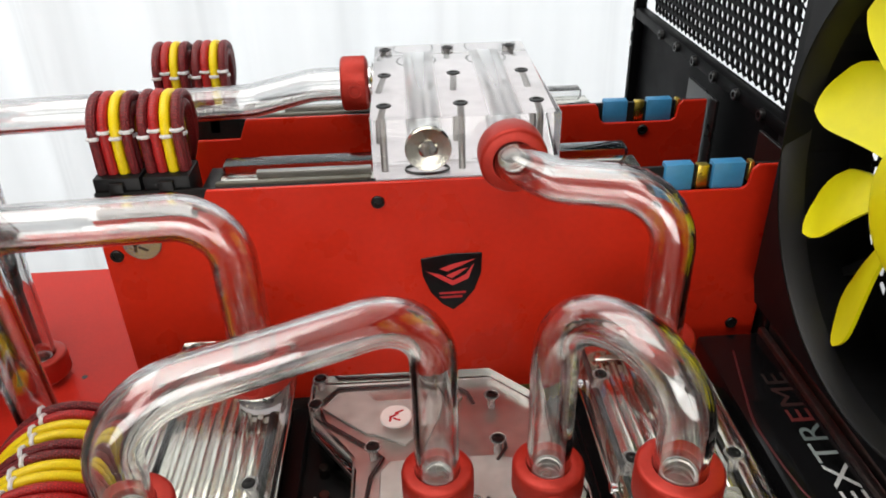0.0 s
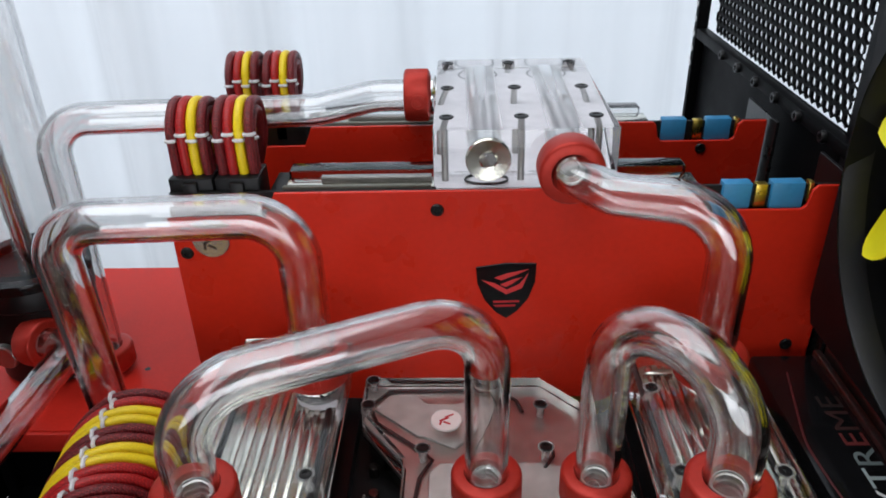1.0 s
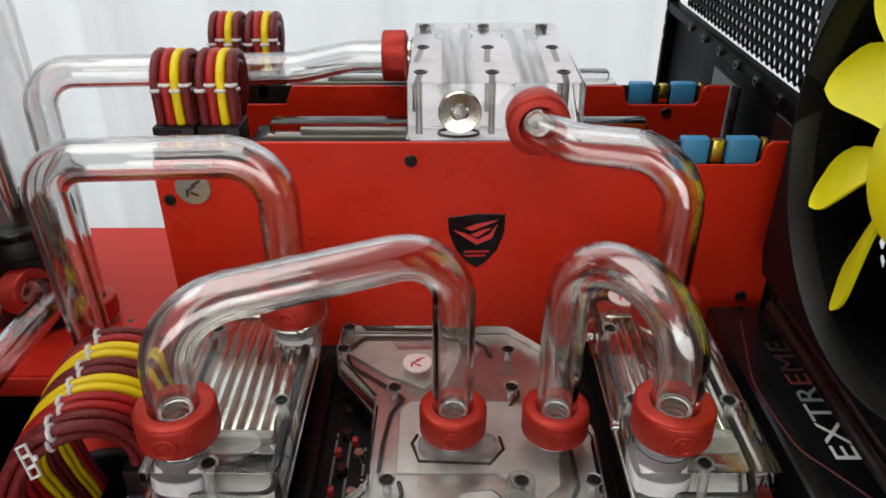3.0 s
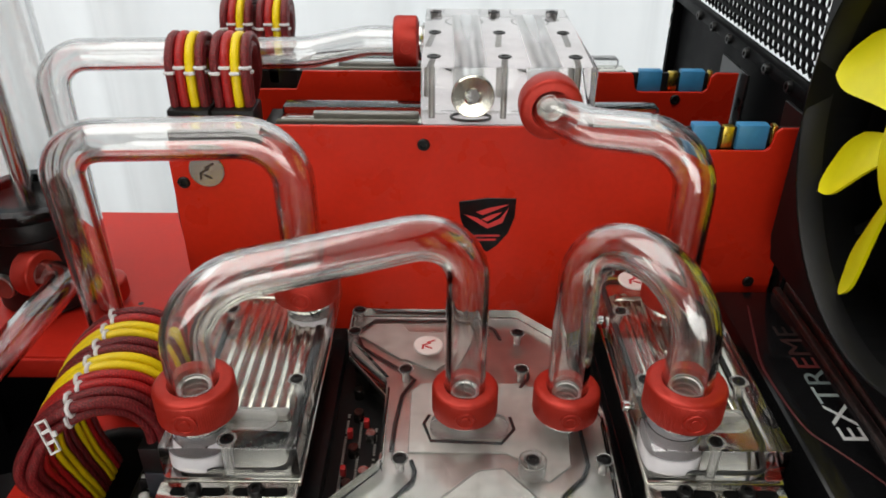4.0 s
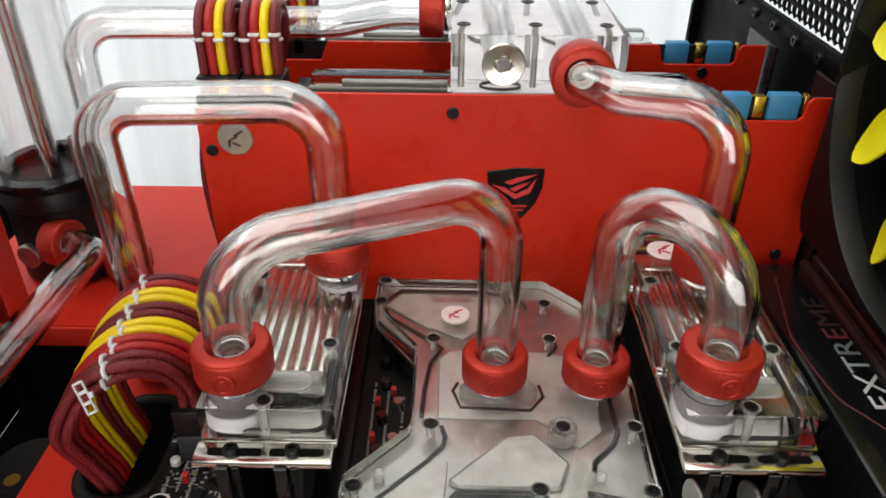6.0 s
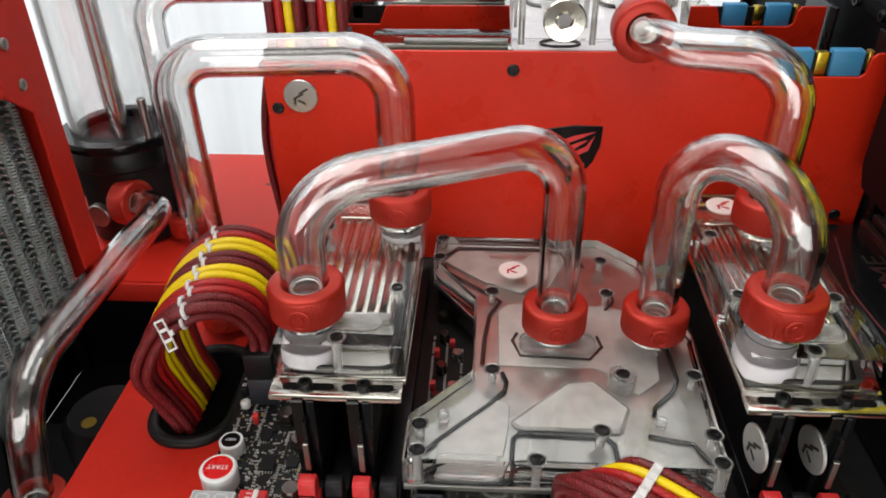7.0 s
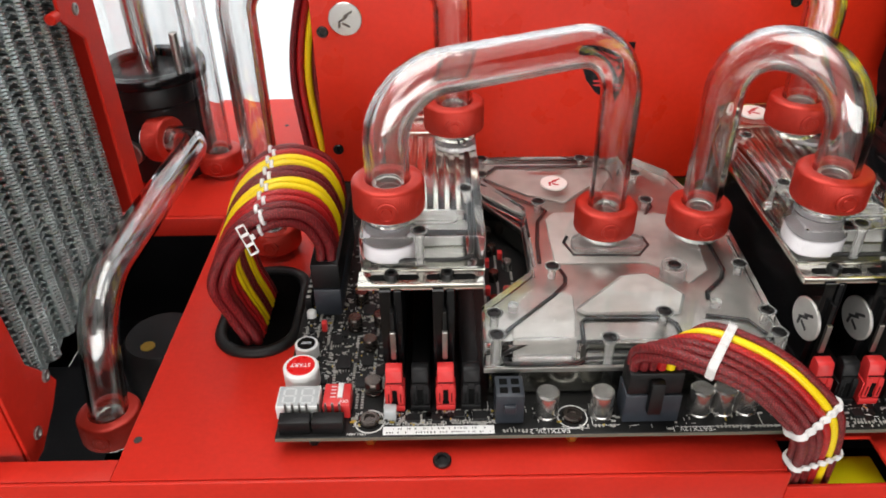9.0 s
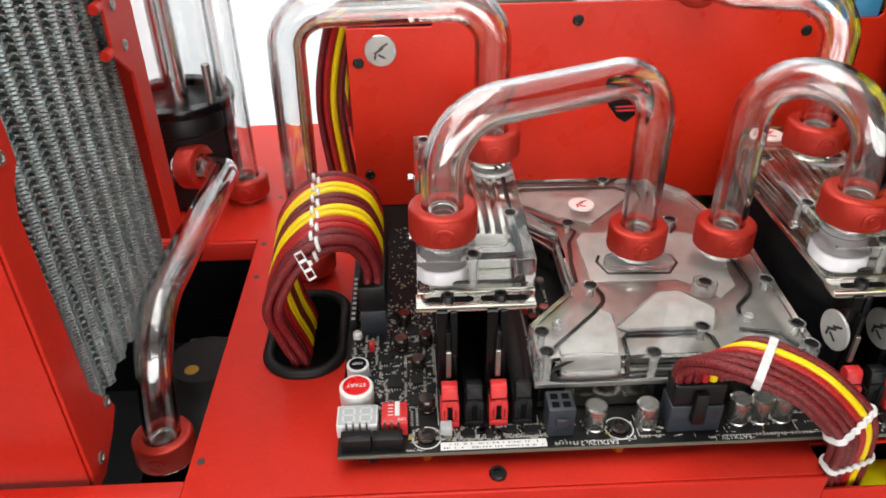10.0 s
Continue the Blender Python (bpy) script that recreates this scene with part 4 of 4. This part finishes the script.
def cpu_block():
    w = thing("cpu_water_block", (125, 80, 0), "clear acrylic and nickel processor water block", "water block")
    out = [(71, 14), (173.5, 14), (176, 82), (163.5, 133), (148.5, 148.6), (73.5, 149.5), (73.5, 128), (75, 126), (92.4, 101), (92.4, 57.5), (71.2, 34.6)]
    inner = [(73, 16), (171.5, 16), (174, 82), (162, 131.5), (147.5, 146.6), (75.5, 147.5), (75.5, 128.6), (94.4, 101.5), (94.4, 56.7), (73.2, 33.8)]
    part("base_plate", prism(out, 12.4, 14.6, 0.25), SATIN, w, "satin nickel base plate", smooth=False)
    part("lower_body", prism(inner, 1.0, 12.3, 0.3), NICKEL, w, "polished nickel heat-sink body", smooth=False)
    clear(part("acrylic_top", prism(out, 14.7, 26.2, 0.9), ACRYL, w, "clear acrylic cover with milled channels", smooth=False))
    z0 = 14.75
    # milled floors step up from the plate; the fan-shaped plateau lies highest
    part("channel", prism([(78, 134), (84, 143), (96, 143), (100, 137), (114, 137), (119, 143), (132, 143), (136, 136), (112, 111), (99, 118), (97, 118)], z0, z0 + 2, 0.4), FROST, w, "milled channel", smooth=False)
    part("channel", prism([(102, 99), (106, 104), (146, 104), (163, 98), (163, 84), (161, 60), (152, 52), (143, 62), (138, 66), (102, 66)], z0, z0 + 1.0, 0.4), FROST, w, "milled channel", smooth=False)
    part("channel", prism(rounded(110, 139.5, 72.5, 83, 5), z0 + 1.05, z0 + 7.5, 0.4), MILLED, w, "milled port pocket", smooth=False)
    part("channel", prism([(126.7, 57.4), (136.8, 58.8), (148, 45), (143.5, 33.6), (109, 33.8), (105.4, 37)], z0, z0 + 2.6, 1.2), FROST, w, "milled fan-shaped plateau", smooth=False)
    part("channel", prism([(82.0, 31.3), (101.0, 49.0), (106, 45.5), (105.2, 33.1), (103.4, 22.4), (81.5, 22.4)], z0, z0 + 0.9, 0.3), FROST, w, "milled sloping channel", smooth=False)
    part("channel", prism(rounded(81, 102.2, 15.6, 22.2, 3), z0 + 0.1, z0 + 2.4, 0.4), MILLED, w, "frosted milled trough", smooth=False)
    cz = z0 + 1.3
    cord([(77.5, 133), (80, 126), (99, 110), (103.2, 105.3), (98.6, 96.2), (96.6, 80), (96.0, 66.3)], cz, w, 0.85)
    cord([(77, 137), (84, 146), (130, 146), (138, 139), (140, 132)], cz, w, 0.85)
    cord([(103.4, 62), (104.9, 57), (104.2, 52.6), (98.7, 45.5), (81.0, 27.5), (77.5, 23)], cz, w, 0.85)
    cord([(140.6, 20), (140.2, 28.7), (137.8, 31.8), (108.7, 32.3), (106.7, 29.8), (105.9, 19.4), (103.8, 16.2), (100.5, 15.0), (81.0, 15.2), (78.6, 17.0), (79.0, 20)], cz, w, 0.85)
    cord([(106.4, 19.2), (109.6, 20.0), (127.2, 19.8), (134, 20)], cz, w, 0.85)
    cord([(165.6, 92), (166.6, 82.7), (166.9, 60), (164.2, 54.2), (156.4, 46.2), (155.6, 42.0)], cz, w, 0.85)
    cord([(152, 33), (166, 30), (170, 22)], cz, w, 0.8)
    cord([(109.5, 85), (107.6, 80.5), (110.4, 71.6), (136.5, 70.4), (141.8, 77.8), (140.6, 84)], cz, w, 0.7)
    cord([(146, 101), (150, 107), (150, 110)], cz, w, 0.7)
    for x, y in ((75.5, 29.9), (75.6, 18.5), (99.7, 57.7), (113.7, 16.1), (135.6, 29.4), (146.4, 57.2), (171.5, 57.6), (171.5, 29.2), (171.3, 17.4), (99.7, 106.0), (146.8, 106.3), (147.2, 130.7), (124.7, 146.4), (77.0, 147.0), (76.3, 131.4)):
        big = x == 146.4 and y == 57.2
        screw("screw", (x, y, 26.2), (0, 0, 1), 2.5, w, None, 0.6)
        part("screw_well", lathe((x, y, 14.8), (0, 0, 1), [(0, 1.6), (8.6, 1.6), (11.0, 3.0), (11.55, 3.2), (11.55, 2.6), (8.4, 1.1), (0, 1.1)], 20), MILLED, w)
        if big:
            part("screw_pocket", lathe((x, y, 15), (0, 0, 1), [(0, 4.6), (11.0, 4.6), (11.0, 5.0), (0, 5.0)], 28), MILLED, w)
    for x, y in ((83, 38), (157, 38)):
        part("screw_pocket", cyl((x, y, 15), (0, 0, 1), 6, 1.9, 0.3, 18), MILLED, w)


# ---------------------------------------------------------------- graphics cards
def graphics_card(front):
    ztop = 112.9 if front else 109.6
    y = 152.0 if front else 235.0
    g = thing("graphics_card", (130, y, 8), "graphics card with a red metal backplate standing in its slot", "graphics card", "two red graphics cards")
    pts = [(1.3, 12), (262, 12), (262, ztop), (250.5, ztop), (248.5, ztop - 2), (247.5, ztop - 8.2), (245.5, ztop - 9.8), (213, ztop - 9.8), (211, ztop - 8), (209.5, ztop - 1.5), (208, ztop), (44, ztop), (40, ztop - 9.5), (1.3, ztop - 9.5)]
    m = Matrix(((1, 0, 0, 0), (0, 0, -1, y + 1.6), (0, 1, 0, 0), (0, 0, 0, 1)))
    part("backplate", turned(prism(pts, 0, 1.6, 0.3), m), RED_PLATE, g, "red painted metal backplate", smooth=False)
    part("circuit_card", box(2, 263, y + 4.2, y + 5.8, 9, ztop - 1.2, 0.1), PCB, g, "dark circuit card", smooth=False)
    part("water_block", box(46, 208, y + 9, y + 20, 14, ztop - 2, 0.6), NICKEL, g, "nickel water block")
    clear(part("acrylic_top", box(46, 206, y + 20.1, y + 29, 14, ztop + 0.6, 0.6), ACRYL, g, "clear acrylic block cover"))
    part("edge_strip", box(46, 104, y + 6.2, y + 8.5, ztop - 6, ztop - 0.2, 0.3), PCB_EDGE, g, "pale component strip")
    part("edge_strip", box(60, 104, y + 14, y + 17, ztop - 3, ztop + 0.4, 0.3), STEEL, g)
    part("bracket", box(264, 265.4, y - 6, y + 32, 6, ztop + 1, 0.3), SHADE, g, "steel slot bracket", smooth=False)
    for x0, x1 in ((215.5, 226.5), (234, 246.5)) if front else ((213, 224.5), (234, 246)):
        part("connector_cap", box(x0, x1, y + 2.2, y + 7.4, ztop - 10.5, ztop + 0.4, 0.6), BLUE, g, "blue plastic connector cap")
    part("contact_block", box(228.2, 232.6, y + 3, y + 6.6, ztop - 10, ztop - 0.6, 0.2), GOLD, g, "gold contact")
    part("contact_block", box(248.2, 250, y + 3, y + 6.6, ztop - 8, ztop, 0.2), GOLD, g)
    part("edge_connector", box(150, 235, y + 4.3, y + 5.7, 1, 9), GOLD, g, smooth=False)
    for x, z in ((106.3, 105.1), (6.1, 87.5), (213, 98), (252, 40), (8, 30)) if front else ((232, 96),):
        screw("screw", (x, y - 0.2, z), (0, -1, 0), 2.6, g, None, 0.9)
    if front:
        sh = [(121.2, 79.4), (133.4, 81.2), (145.5, 81.0), (145.2, 72), (142.5, 64), (138, 58), (133.8, 54.6), (129.5, 57.5), (124.8, 63.5), (121.8, 71.5)]
        mz = Matrix(((1, 0, 0, 0), (0, 0, -1, y), (0, 1, 0, 0), (0, 0, 0, 1)))
        s = part("shield", turned(prism(sh, 0.0, 0.5, 0.2), mz), GLOSS, g, "black shield-shaped plate with a red mark", smooth=False)
        for k, strip in enumerate(([(123.5, 73.5), (128, 70.2), (133.6, 66.5), (140, 69.5), (142.3, 76.5), (139, 71.6), (133.8, 68.8), (129, 71.8)], [(128.5, 74.5), (134, 76.6), (142.6, 78.4), (137, 75.6), (131.5, 73.2)], [(131, 71.2), (136, 73.6), (139.8, 74.6), (136.2, 71.8), (133.5, 70)])):
            part("mark", turned(prism(strip, 0.49, 0.62), mz), LATCH, s, "red metallic swoosh", smooth=False)
        for k in range(2):
            part("print_bar", turned(prism([(128, 63.4 - k * 2), (139 - k * 1.5, 63.6 - k * 2), (139 - k * 1.5, 62.6 - k * 2), (128.5 + k, 62.4 - k * 2)], 0.49, 0.56), mz), REDINK, s, smooth=False)
    # power sockets at the top corner with the cable plugs
    for x in (1.6, 19.8):
        p = part("power_plug", box(x, x + 17.2, y + 6.5, y + 22, ztop - 9, ztop + 3.6, 0.7), BLACK, g, "black eight-pin power plug")
        part("catch", box(x + 6, x + 11.5, y + 4.2, y + 6.8, ztop - 8, ztop + 2.4, 0.5), BLACK, p)
    part("card_body", box(40, 46, y + 4, y + 28, 14, ztop - 3, 0.5), BLACK, g)
    return g


def bridge():
    b = thing("bridge_block", (140, 203, 111), "clear acrylic bridge block joining the two cards", "water block")
    clear(part("acrylic_body", box(105.3, 174.6, 154.3, 252.5, 112.0, 136.5, 0.7), ACRYL, b, "clear acrylic block"))
    part("milled_base", box(106.2, 173.8, 155.2, 251.6, 112.3, 113.0, 0.1), PALE, b, "pale milled underside", smooth=False)
    # channels drilled along the block: air inside, so the walls face inwards
    for x in (125.9, 155.4):
        hollow = lathe((x, 157, 124.4), (0, 1, 0), [(0, 0), (0, 6.4), (88, 6.4), (92, 0)], 36, closed=False)
        bmesh.ops.recalc_face_normals(hollow, faces=hollow.faces)
        bmesh.ops.reverse_faces(hollow, faces=hollow.faces)
        clear(part("drilled_channel", hollow, CAVITY, b, "frosted drilled channel", recalc=False))
    for y in (166, 243):
        part("seal_ring", lathe((125.9, y, 113.2), (0, 0, 1), [(0, 8.2), (0.6, 8.6), (1.2, 8.2), (0.6, 7.8)], 32), ORING, b)
        part("seal_ring", lathe((155.4, y, 113.2), (0, 0, 1), [(0, 8.2), (0.6, 8.6), (1.2, 8.2), (0.6, 7.8)], 32), ORING, b)
    for x in (110.3, 139.0, 167.6):
        for y in (168.2, 206, 245.6):
            screw("screw", (x, y, 136.5), (0, 0, 1), 2.9, b, None, 0.45)
            part("screw_rod", cyl((x, y, 112.6), (0, 0, 1), 22.6, 1.3, 0, 14), STEEL, b, "steel screw shaft")
    p = part("plug", lathe((125.9, 154.2, 125.0), (0, -1, 0), [(0, 0), (0, 8.6), (1.6, 8.6), (2.2, 8.1), (1.7, 3.6), (1.2, 3.2), (0.2, 1.2), (0.2, 0)], 48, closed=False), NICKEL, b, "nickel stop plug")
    part("hex_recess", cyl((125.9, 153.4, 125.0), (0, -1, 0), 0.6, 3.0, 0, 6), CHROME, p)


# ---------------------------------------------------------------- reservoir, pump
def reservoir():
    r = thing("reservoir", (-94, 208, -8), "tall clear cylinder reservoir on a black pump base", "reservoir")
    x, y = -98, 212
    part("pump_housing", lathe((x, y, -7.9), (0, 0, 1), [(0, 0), (0, 24), (3, 27), (44, 27), (46, 29), (54, 29), (56, 28), (56, 0)], 56, closed=False), BLACK, r, "black round pump housing")
    part("rim", lathe((x, y, 48.2), (0, 0, 1), [(0, 24), (0, 30.5), (3, 31), (5, 30.5), (5, 24)], 56), GLOSS, r, "black ring flange")
    clear(part("cylinder", lathe((x, y, 52.2), (0, 0, 1), [(0, 25), (170, 25), (170, 22), (0, 22)], 56), TUBE, r, "clear acrylic cylinder"))
    part("pipe", cyl((x + 4, y - 6, 48.5), (0, 0, 1), 172, 3.4, 0.3, 20), CHROME, r, "polished steel pipe")
    part("pipe", cyl((x - 6, y + 5, 48.5), (0, 0, 1), 172, 3.4, 0.3, 20), CHROME, r, "polished steel pipe")
    part("top_cap", cyl((x, y, 222.4), (0, 0, 1), 18, 29, 1.5, 56), BLACK, r, "black cap")
    part("post", cyl((x + 22, y - 16, 52), (0, 0, 1), 22, 2.2, 0.4, 14), STEEL, r, "steel post")
    part("plug", cyl((x - 8, y - 27, 14), (-0.2, -1, 0), 4, 6.5, 0.6, 28), STEEL, r, "round steel plug")
    return r


def build():
    room()
    case()
    radiator()
    fan()
    motherboard()
    for x in (40.3, 57.9, 187.2, 204.8):
        memory(x)
    left = memory_block()
    copy_thing(left, left.matrix_basis @ pose(0.1468, 0, 0))
    cpu_block()
    graphics_card(True)
    graphics_card(False)
    bridge()
    reservoir()
    # cooling loop
    fitting((39.8, 42, 59.5), (0, 0, 1))
    fitting((122.9, 79, 26.3), (0, 0, 1))
    hard_tube([(39.8, 42, 64), (39.8, 42, 107.6), (122.9, 79, 107.6), (122.9, 79, 31)], 21, "clear bent tube from memory block to processor block")
    fitting((160.2, 78.8, 26.3), (0, 0, 1))
    fitting((188.4, 43.4, 59.5), (0, 0, 1))
    hard_tube([(160.2, 78.8, 31), (160.2, 78.8, 108.6), (188.4, 43.4, 108.6), (188.4, 43.4, 64)], 22.5, "clear U-shaped tube from processor block to memory block")
    fitting((63, 105, 59.5), (0, 0, 1))
    hard_tube([(63, 105, 64), (62.5, 104, 127.5), (-17.5, 104, 125.5), (-21.5, 118, -2)], 17, "clear tube arching from memory block down to the tray")
    fitting((-21.7, 122, -7.9), (0, 0, 1))
    fitting((201.5, 103, 59.5), (0, 0, 1))
    fitting((155.4, 154.2, 124.4), (0, -1, 0), (0, -0.2, -1))
    hard_tube([(201.5, 103, 64), (203, 107, 126), (167, 124, 123.5), (155.4, 138, 124.2), (155.4, 149, 124.4)], [19, 16, 12], "clear tube rising to the front of the bridge block")
    fitting((105.1, 236, 124.4), (-1, 0, 0))
    hard_tube([(100, 236, 124.4), (76, 236, 124.4), (50, 224, 122), (-68, 208, 124.5), (-66, 200.6, -3)], [24, 24, 17], "clear tube running back over the cards")
    fitting((-66, 200.6, -7.9), (0, 0, 1))
    fitting((-97, 188.4, 20), (0.92, -0.36, 0.1), (0, 0.6, -0.8))
    hard_tube([(-91.5, 186.2, 20.6), (-68.5, 177.5, 23.5), (-74, 47, 23.5), (-75, 34, -24)], [16, 30], "clear tube running down past the radiator")
    fitting((-75, 32.5, -38), (0.0, 0.06, 1))
    emblem((16.6, 152.0, 93.2), (0, -1, 0), 7.4, CAN, DARKCAN, "round silver emblem on the red backplate")
    emblem((108.5, 120.5, 26.4), (0, 0, 1), 6.2, PINK, REDINK, "round white emblem with a red mark on acrylic")
    emblem((191.5, 121, 59.5), (0, 0, 1), 6.6, PINK, REDINK, "round white emblem with a red mark on acrylic")
    emblem((183.7, 24, 26.6), (-1, -0.12, 0), 7.8, SILVER, INK, "round silver emblem on a memory module")
    emblem((201.3, 24, 26.6), (-1, -0.12, 0), 7.8, SILVER, INK, "round silver emblem on a memory module")
    # cables
    M, R, Y = MAROON, SRED, SYEL
    row = [M, M, R, R, Y, Y, M, M, Y, Y, R, M]
    pl = thing("cable_plug", (11.2, 90, 13), "black 24-pin power plug seated in its socket", "plug")
    part("shell", box(5.6, 16.8, 62.4, 117.6, 13.05, 25, 0.6), BLACK, pl)
    ribbon("power_cable", [(11.2, 90, 20), (11.5, 89, 33), (7, 86, 45), (-3, 81, 51.5), (-13, 76, 50), (-22, 71, 41), (-26, 68, 26), (-24, 70, 8), (-19, 71, -10), (-18, 72, -40)],
           [(0, 1, 0), (0, 1.0, 0), (0, 1.05, 0), (-0.06, 1.12, 0), (-0.1, 1.12, 0), (-0.1, 1.0, 0), (0, 0.9, 0), (0, 0.75, 0), (0, 0.7, 0), (0, 0.7, 0)],
           12, [row, row], 4.2, 2, "thick ribbon of maroon, red and yellow sleeved wires", "sleeved cables", 1.95, (0.4,))
    tag = join(join(join(box(-6, 6, -2.6, -1.9, -1, 1, 0.2), box(-6, 6, 1.9, 2.6, -1, 1, 0.2)), box(-6, -5.2, -1.9, 1.9, -1, 1, 0.2)), box(5.2, 6, -1.9, 1.9, -1, 1, 0.2))
    join(join(join(tag, box(-1, 1, 2.6, 4.4, -1, 1, 0.2)), box(-2.6, -1.4, -1.9, 1.9, -0.7, 0.7, 0.15)), box(1.4, 2.6, -1.9, 1.9, -0.7, 0.7, 0.15))
    bmesh.ops.scale(tag, vec=(0.95, 0.62, 0.8), verts=tag.verts)
    front = Vector((0.153, -0.82, 0.547)).normalized()
    long = Vector((0.47, -0.45, -0.76))
    long = (long - front * long.dot(front)).normalized()
    short = front.cross(long)
    solo("cable_tag", turned(tag, Matrix(((long.x, short.x, front.x, -10.5), (long.y, short.y, front.y, 43), (long.z, short.z, front.z, 50), (0, 0, 0, 1)))), CLIP, "white plastic end clip of a cable comb", "cable comb")
    g = solo("grommet", sweep([Vector((x, y, -7.2)) for x, y in rounded(-34, -3, 48, 103, 14, 8)], 2.6, 10, True), RUBBER, "black rubber grommet ring in the red tray", "grommet")
    # the tray is not cut here: a black sheet paints the opening's shade
    solo("grommet_shade_sheet", prism(rounded(-33, -4, 49, 102, 13, 8), -7.95, -7.4), OPENING_SHADE, "flat black sheet standing in for the shaded cable opening in the tray", "opening", kind="structure", smooth=False)
    pe = thing("cable_plug", (127.3, 7, 12.5), "black eight-pin power plug seated in its socket", "plug")
    part("shell", box(118.2, 136.4, 2.6, 11.6, 12.55, 22, 0.6), BLACK, pe)
    part("catch", box(125, 129.6, -0.6, 2.5, 6, 20, 0.5), BLACK, pe)
    ribbon("processor_cable", [(127.3, 7, 20), (127.5, 6, 28), (130.5, 1.5, 35.5), (138, -5, 40), (149.5, -10.5, 38), (161.5, -14, 30), (172, -14.5, 18), (178, -11.5, 2), (180, -8, -14), (180, -6, -45)],
           [(1, 0, 0), (1, 0.1, 0), (0.9, 0.5, 0), (0.65, 0.85, 0.1), (0.6, 0.9, 0.15), (0.75, 0.75, 0.2), (0.95, 0.6, 0.15), (1, 0.4, 0), (1, 0.2, 0), (1, 0, 0)],
           6, [[M, M, M, R, Y, M], [M, M, M, R, Y, M]], 3.0, 2, "maroon, red and yellow sleeved processor power cable", "sleeved cables", 1.6, (), (0.37, 0.66, 0.83))
    for y, zt in ((152, 112.9), (235, 109.6)):
        for x in (10.2, 28.4):
            ribbon("graphics_cable", [(x, y + 14, zt + 2), (x, y + 13.5, zt + 12), (x, y + 15, zt + 22), (x, y + 22, zt + 27.5), (x, y + 31, zt + 23), (x - 4, y + 42, zt + 3), (x - 18, y + 60, zt - 28), (x - 26, y + 64, zt - 70), (x - 22, y + 62, -6)],
                   [(1, 0, 0)] * 9, 4, [[M, R, Y, M], [M, R, Y, M]], 4.05, 2, "loop of maroon, red and yellow sleeved wires", "sleeved cables", 1.95, (0.2,))
    # things below the tray
    pu = thing("pump", (-70, 84, -110), "black pump with a small yellow sticker below the tray", "pump")
    part("body", lathe((-70, 84, -109.9), (0, 0, 1), [(0, 0), (0, 20), (76, 20), (82, 16), (82, 0)], 40, closed=False), BLACK, pu)
    part("sticker", cyl((-74, 76, -27.8), (0, 0, 1), 0.3, 3.2, 0, 20), GOLD, pu, "small yellow sticker")
    nb = thing("lower_device", (192, -2, -60), "yellow and grey device below the tray cut-out", "device")
    part("body", box(184, 214, -9, 8, -59.9, -26, 1.0), YELLOW, nb, "yellow casing")
    part("side_label", box(196, 207, -9.4, -8.9, -40, -27, 0.1), SEG, nb, "pale label", smooth=False)
    solo("power_supply", box(-120, 60, 40, 200, -199.9, -110, 2), STEEL, "grey power supply box in the lower chamber", "power supply")
    for k, mat in enumerate((M, R, Y, M, Y, R)):
        solo("lower_cable", sweep(smooth_line([(90 + k * 16, 30 + k * 3, -60), (96 + k * 15, 10, -95 - 4 * k), (104 + k * 16, 16, -150), (100 + k * 15, 30, -197.5)], 8), 2.0, 8), mat, "sleeved wire hanging in the lower chamber", "cable", "wires in the lower chamber")


build()
